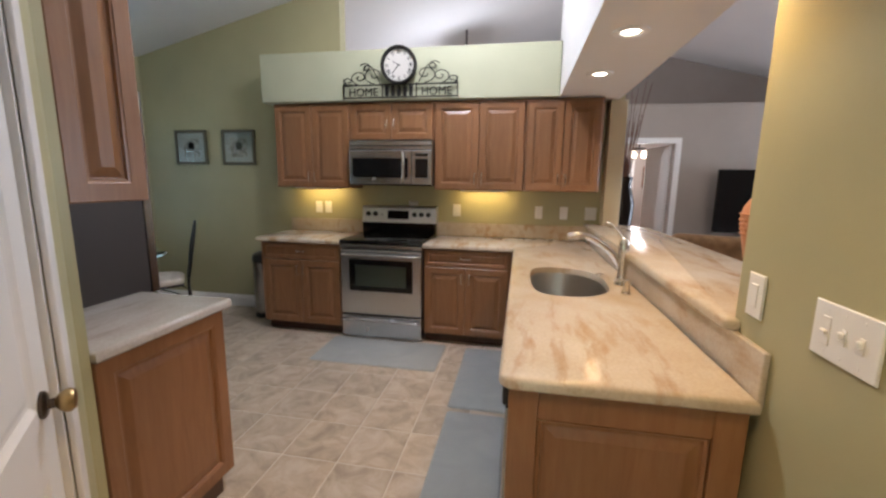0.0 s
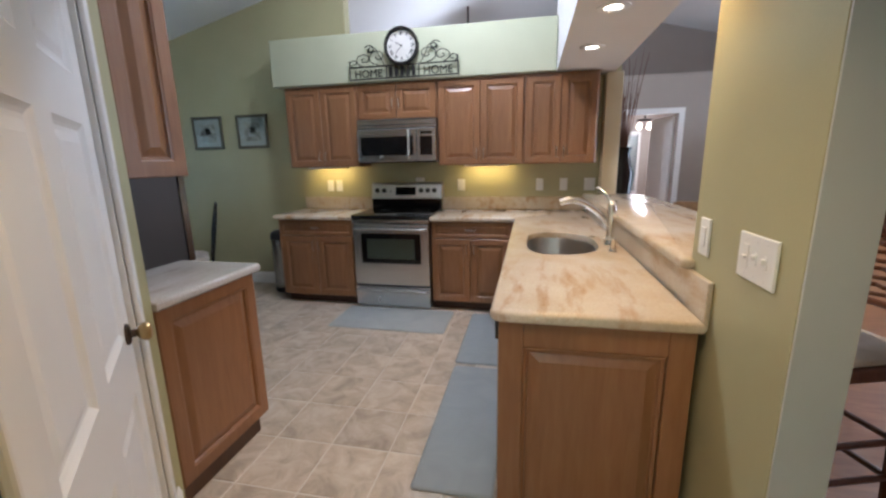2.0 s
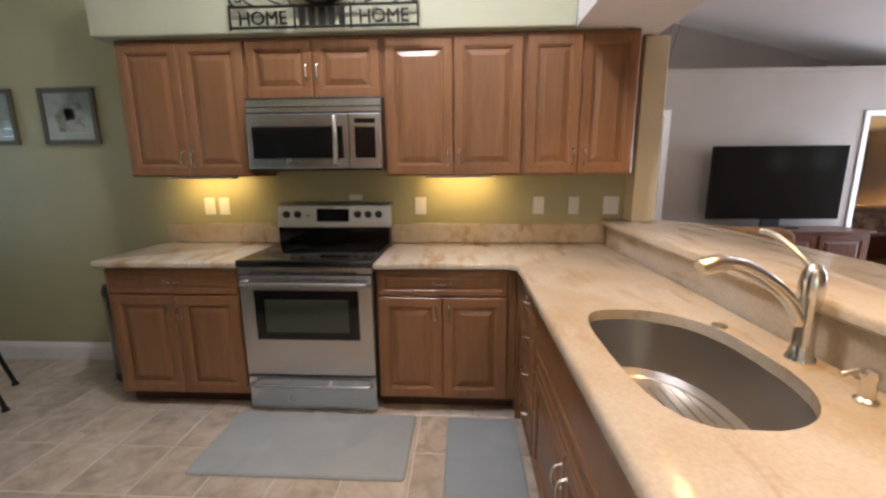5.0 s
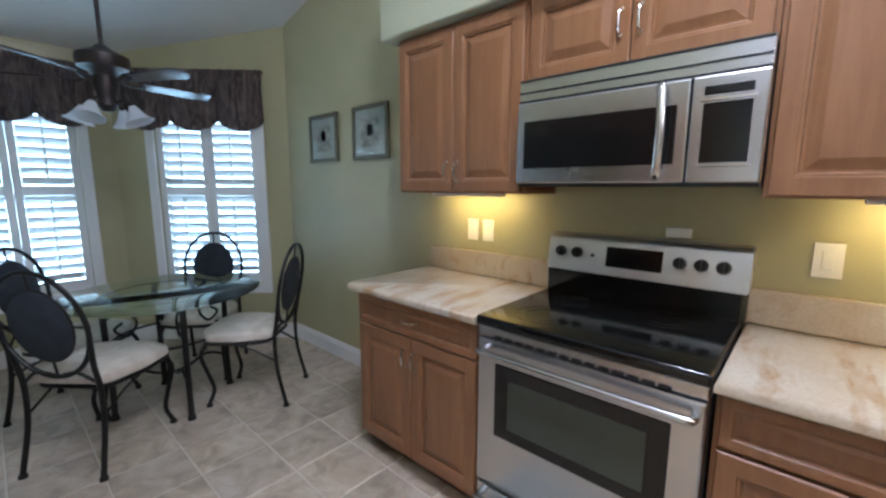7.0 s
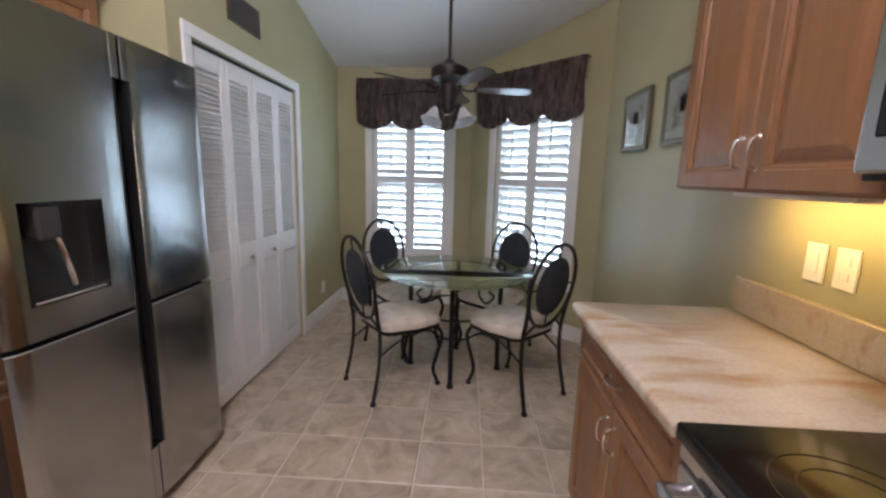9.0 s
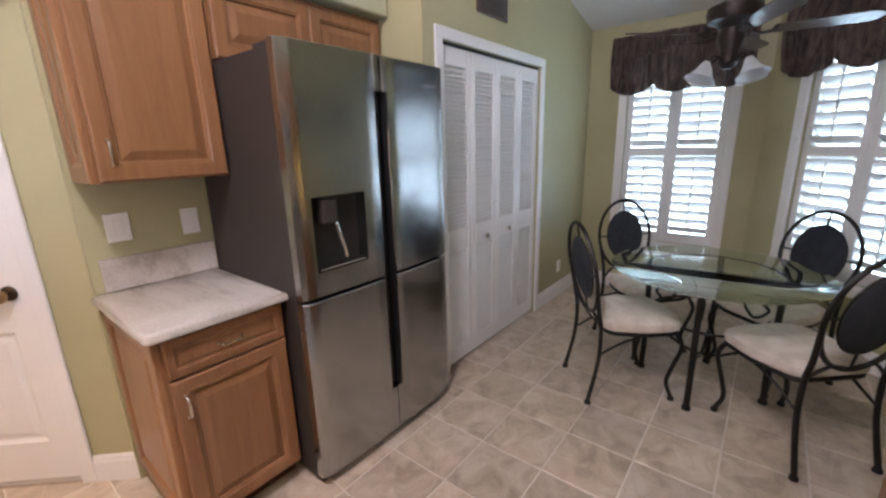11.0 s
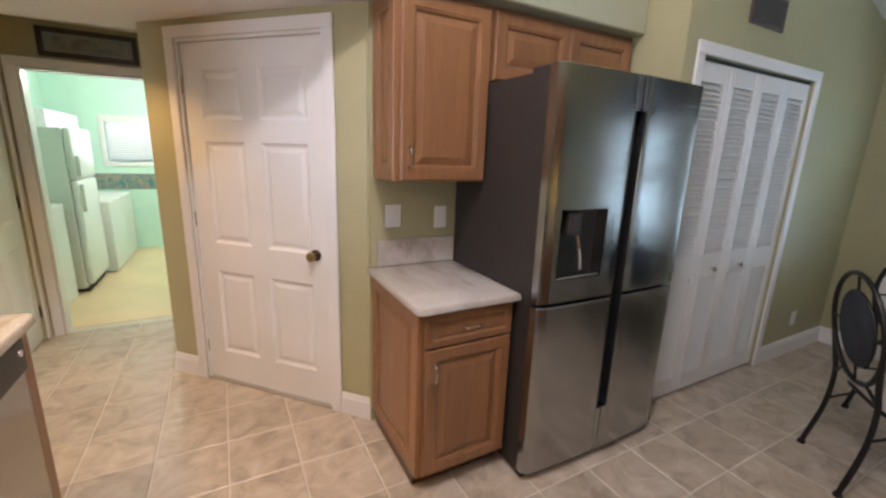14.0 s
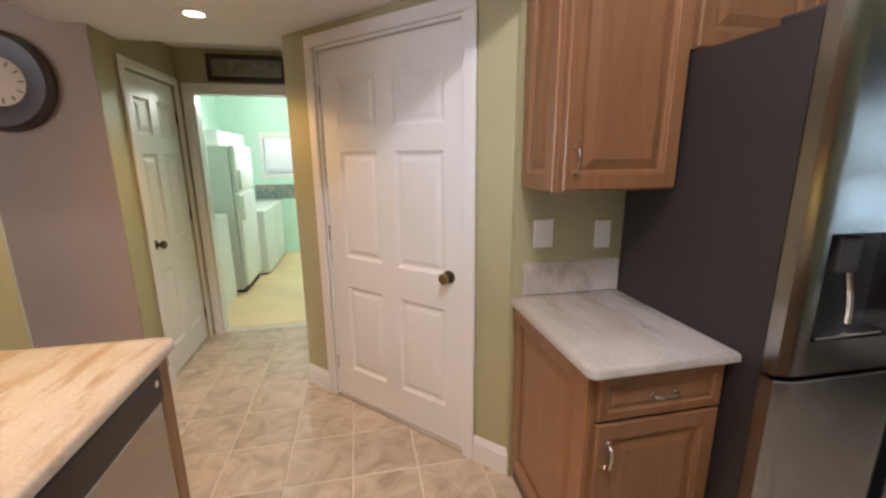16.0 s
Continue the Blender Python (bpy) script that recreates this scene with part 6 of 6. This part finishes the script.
# second bedroom, through the doorway beside the television
frame_6 = thing("trim", pose(4.93, FAR, 0), "white moulded casing round the second bedroom door", "door trim", "", "structure")
casing(frame_6, 0, 0.95, 2.05, 0.07)
ns = thing("nightstand", pose(7.22, 10.9, 0), "dark wooden nightstand beside the bed", "nightstand")
part("body", cuboid((-0.24, -0.2, 0.06), (0.24, 0.2, 0.60), 0.006), DARKWOOD, ns)
part("top", cuboid((-0.27, -0.23, 0.602), (0.27, 0.23, 0.63), 0.006), DARKWOOD, ns)
for x in (-0.2, 0.2):
    part("foot", cuboid((x - 0.03, -0.18, 0), (x + 0.03, 0.18, 0.058)), DARKWOOD, ns)
tl = thing("table_lamp", pose(7.22, 10.85, 0.632), "lit bedside lamp with a white cone shade", "table lamp")
part("base", lathe(bmesh.new(), [(0, 0), (0.09, 0), (0.09, 0.02), (0.03, 0.05), (0.06, 0.16), (0.05, 0.28), (0.015, 0.36), (0.015, 0.52), (0, 0.52)], 20), BRONZE, tl, smooth=True)
part("shade", lathe(bmesh.new(), [(0.20, 0.50), (0.10, 0.76), (0.098, 0.76), (0.197, 0.50)], 28), glowing("lit_shade", (1.0, 0.80, 0.55), 2.2), tl, "glowing white cone shade", True)
bd = thing("bed", pose(6.98, 9.6, 0, 0, 0, -90), "made bed with a patterned cover and pillows", "bed")
part("frame", cuboid((-0.85, -1.05, 0.0), (0.85, 1.05, 0.34), 0.02), DARKWOOD, bd)
part("mattress", cuboid((-0.82, -1.02, 0.341), (0.82, 1.02, 0.60), 0.06, 3), CREAM, bd, smooth=True)
part("cover", cuboid((-0.86, -1.06, 0.40), (0.86, 0.55, 0.70), 0.08, 3), fabric("bed_cover", (0.14, 0.09, 0.06), (0.42, 0.34, 0.26), 7), bd, smooth=True)
for x in (-0.42, 0.42):
    part("pillow", cuboid((x - 0.34, 0.55, 0.60), (x + 0.34, 0.98, 0.86), 0.10, 3), fabric("pillow_fabric", (0.22, 0.20, 0.20), (0.40, 0.38, 0.37), 8), bd, smooth=True)
# living room fan rod and armchair
rod = thing("ceiling_fan", pose(-0.82, 7.0, 0), "living room ceiling fan hanging on a thin rod", "ceiling fan")
part("downrod", tube(bmesh.new(), [(0, 0, 2.75), (0, 0, 3.52)], 0.014, 8), FANM, rod)
part("lamp_bowl", lathe(bmesh.new(), [(0, 2.52), (0.06, 2.53), (0.11, 2.575), (0, 2.58)], 20), BULB, rod, "glowing glass bowl", True).visible_shadow = False
part("motor", lathe(bmesh.new(), [(0, 2.58), (0.12, 2.60), (0.14, 2.68), (0.06, 2.76), (0, 2.77)], 20), FANM, rod, smooth=True)
TANFAB = fabric("tan_upholstery", (0.20, 0.11, 0.045), (0.30, 0.17, 0.075), 8)
arm = thing("armchair", pose(2.2, 6.2, 0, 0, 0, 160), "tan upholstered armchair in the living room", "armchair")
part("seat", cuboid((-0.36, -0.36, 0.12), (0.36, 0.34, 0.46), 0.07, 3), TANFAB, arm, smooth=True)
part("backrest", cuboid((-0.40, 0.20, 0.30), (0.40, 0.44, 0.90), 0.09, 3), TANFAB, arm, smooth=True)
for s in (-1, 1):
    part("armrest", cuboid((s * 0.44 - 0.09, -0.38, 0.10), (s * 0.44 + 0.09, 0.36, 0.62), 0.07, 3), TANFAB, arm, smooth=True)
part("base", cuboid((-0.42, -0.34, 0.0), (0.42, 0.36, 0.125), 0.01), DARKWOOD, arm)

# terracotta jar on the bar ledge, close to the wall end
jar = thing("terracotta_jar", pose(0.868, 2.535, 1.075), "tall terracotta jar with a textured band on the ledge", "jar")
TERRA = painted("terracotta", (0.42, 0.185, 0.085), 0.7, 0.12, 0.4, 120)
part("body", lathe(bmesh.new(), [(0, 0), (0.055, 0), (0.060, 0.006), (0.078, 0.10), (0.098, 0.205), (0.106, 0.27), (0.106, 0.281), (0, 0.281)], 32), TERRA, jar, smooth=True)
part("shoulder", lathe(bmesh.new(), [(0, 0.282), (0.104, 0.282), (0.100, 0.305), (0.085, 0.332), (0.058, 0.352), (0.034, 0.362), (0.030, 0.368), (0.036, 0.378), (0.030, 0.380), (0, 0.372)], 32), TERRA, jar, smooth=True)
part("rim_line", tube(bmesh.new(), [(0.106 * math.cos(k * math.tau / 36), 0.106 * math.sin(k * math.tau / 36), 0.281) for k in range(36)], 0.004, 6, True), TERRA, jar, smooth=True)
bm = bmesh.new()
for j in range(4):
    for k in range(28):
        s, z = (k + 0.5 * (j % 2)) * math.tau / 28, 0.212 + 0.016 * j
        r = 0.0985 + 0.0022 * j
        c = Vector((r * math.cos(s), r * math.sin(s), z))
        side, up, out = Vector((-math.sin(s), math.cos(s), 0)), Vector((0, 0, 1)), Vector((math.cos(s), math.sin(s), 0.1))
        ring = [bm.verts.new(c + side * 0.009 * a + up * 0.007 * b) for a, b in ((1, 0), (0, 1), (-1, 0), (0, -1))]
        tip = bm.verts.new(c + out * 0.006)
        for i in range(4):
            bm.faces.new((ring[i], ring[(i + 1) % 4], tip))
part("textured_band", bm, TERRA, jar, "raised diamond pattern")

# ---- laundry room ----
WHITEGOODS = material("white_enamel", (0.80, 0.82, 0.80), 0.3)
lf = thing("laundry_refrigerator", pose(0.60, -1.25, 0, 0, 0, -90), "white top-freezer refrigerator in the laundry room", "refrigerator")
part("body", cuboid((0, 0.06, 0.04), (0.70, 0.64, 1.62), 0.008), WHITEGOODS, lf)
part("freezer_door", cuboid((0, 0, 1.13), (0.70, 0.055, 1.62), 0.02, 3), WHITEGOODS, lf, smooth=True)
part("door", cuboid((0, 0, 0.08), (0.70, 0.055, 1.12), 0.02, 3), WHITEGOODS, lf, smooth=True)
part("foot", cuboid((0.03, 0.05, 0), (0.67, 0.6, 0.04)), BLACK, lf)
for z0, z1 in ((1.16, 1.36), (0.82, 1.09)):
    part("handle", cuboid((0.03, -0.035, z0), (0.055, 0.002, z1), 0.008, 2), WHITEGOODS, lf)
for y, kind in ((-1.96, "dryer"), (-2.62, "washing machine")):
    wm = thing(kind.replace(" ", "_"), pose(0.52, y, 0, 0, 0, -90), "white " + kind + " in the laundry room", kind)
    part("body", cuboid((0, 0, 0.02), (0.64, 0.66, 0.84), 0.015, 2), WHITEGOODS, wm)
    part("console", cuboid((0, 0.50, 0.841), (0.64, 0.66, 0.99), 0.02, 2), WHITEGOODS, wm)
    part("foot", cuboid((0.05, 0.05, 0), (0.59, 0.6, 0.022)), BLACK, wm)
lc = thing("laundry_cabinet", pose(0.72, -1.24, 0, 0, 0, -90) @ pose(-0.45, 0, 0), "white low cabinet in the laundry room", "cabinet")
part("body", cuboid((-0.3, 0, 0), (0.40, 0.5, 0.92), 0.004), WHITEGOODS, lc)
upc = thing("laundry_wall_cabinet", pose(0.95, -1.98, 1.40, 0, 0, -90), "white wall cabinet above the laundry machines", "cabinet")
part("body", cuboid((0, 0.02, 0), (1.2, 0.34, 0.42)), WHITEGOODS, upc)
for k in range(2):
    part("door", cuboid((0.6 * k + 0.004, 0, 0.004), (0.6 * k + 0.596, 0.019, 0.416), 0.003), WHITEGOODS, upc)
lw = thing("window_3", pose(0.72, LY, 0, 0, 0, 180), "laundry window with white blinds", "window", "", "structure")
for a, b in (((-0.06, 1.18), (0.0, 1.86)), ((0.82, 1.18), (0.88, 1.86)), ((0, 1.80), (0.82, 1.86)), ((0, 1.18), (0.82, 1.24))):
    part("casing", cuboid((a[0], -0.02, a[1]), (b[0], 0.06, b[1]), 0.004), WHITE, lw)
blind = thing("window_blind", pose(0.72, LY + 0.01, 0, 0, 0, 180), "white slatted blind, half open, in the laundry window", "blind")
first = None
for k in range(17):
    m = pose(0, 0.02, 1.26 + 0.031 * k, -30, 0, 0)
    if first is None:
        first = part("slat", cuboid((0.005, -0.018, -0.001), (0.815, 0.018, 0.001)), WHITE, blind, m=m)
    else:
        again(first, m)
part("head_rail", cuboid((0.004, 0.0, 1.77), (0.816, 0.045, 1.799)), WHITE, blind)
border = thing("wallpaper_border", pose(0.9, LY + 0.001, 0, 0, 0, 180), "teal floral wallpaper border under the window", "wallpaper border")
part("strip", cuboid((0.0, -0.004, 0.86), (1.9, -0.001, 1.08)), fabric("floral_border", (0.06, 0.20, 0.22), (0.35, 0.30, 0.22), 12), border)
setting("floor_laundry", cuboid((-1.2, LY, -0.012), (1.3, -0.245, 0.002)), painted("laundry_vinyl", (0.74, 0.57, 0.34), 0.4, 0.1), "pale yellow laundry floor", "floor")

# ---- floor tiles ----
floor_ob = bpy.data.objects["floor"]
TILE_W, TILE_L, GAP, TX, TY = 0.314, 0.323, 0.006, -0.872, 2.435
tile_bm = bmesh.new()
h, hl = TILE_W / 2 - GAP / 2, TILE_L / 2 - GAP / 2
low = [tile_bm.verts.new((x, y, -0.011)) for x, y in ((-h, -hl), (h, -hl), (h, hl), (-h, hl))]
mid = [tile_bm.verts.new((x, y, -0.003)) for x, y in ((-h, -hl), (h, -hl), (h, hl), (-h, hl))]
k, kl = h - 0.004, hl - 0.004
hi = [tile_bm.verts.new((x, y, 0.0)) for x, y in ((-k, -kl), (k, -kl), (k, kl), (-k, kl))]
for a, b in ((low, mid), (mid, hi)):
    for i in range(4):
        tile_bm.faces.new((a[i], a[(i + 1) % 4], b[(i + 1) % 4], b[i]))
tile_bm.faces.new(hi)
first = None
rng = random.Random(8)
for i in range(-15, 6):
    for j in range(-10, 9):
        x, y = TX + TILE_W * (i + 0.5), TY + TILE_L * (j + 0.5)
        inside = (NOOK - 0.1 < x < 0.78 and FRIDGE - 0.05 < y < BACK + 0.1) or (-1.3 < x < 0.84 and 0.6 < y < 2.2) or (-0.40 < x < 0.80 and -0.25 < y < 0.9)
        if not inside or (x < -2.85 and y < CLOSET - 0.15) or (x + y * -1 < -9.5) or (x < -1.3 and y < FRIDGE):
            continue
        m = pose(x, y, rng.uniform(-0.0006, 0.0006), 0, 0, 180 * rng.randrange(2))
        if first is None:
            first = part("tile", tile_bm, TILE, floor_ob, m=m)
        else:
            again(first, m)
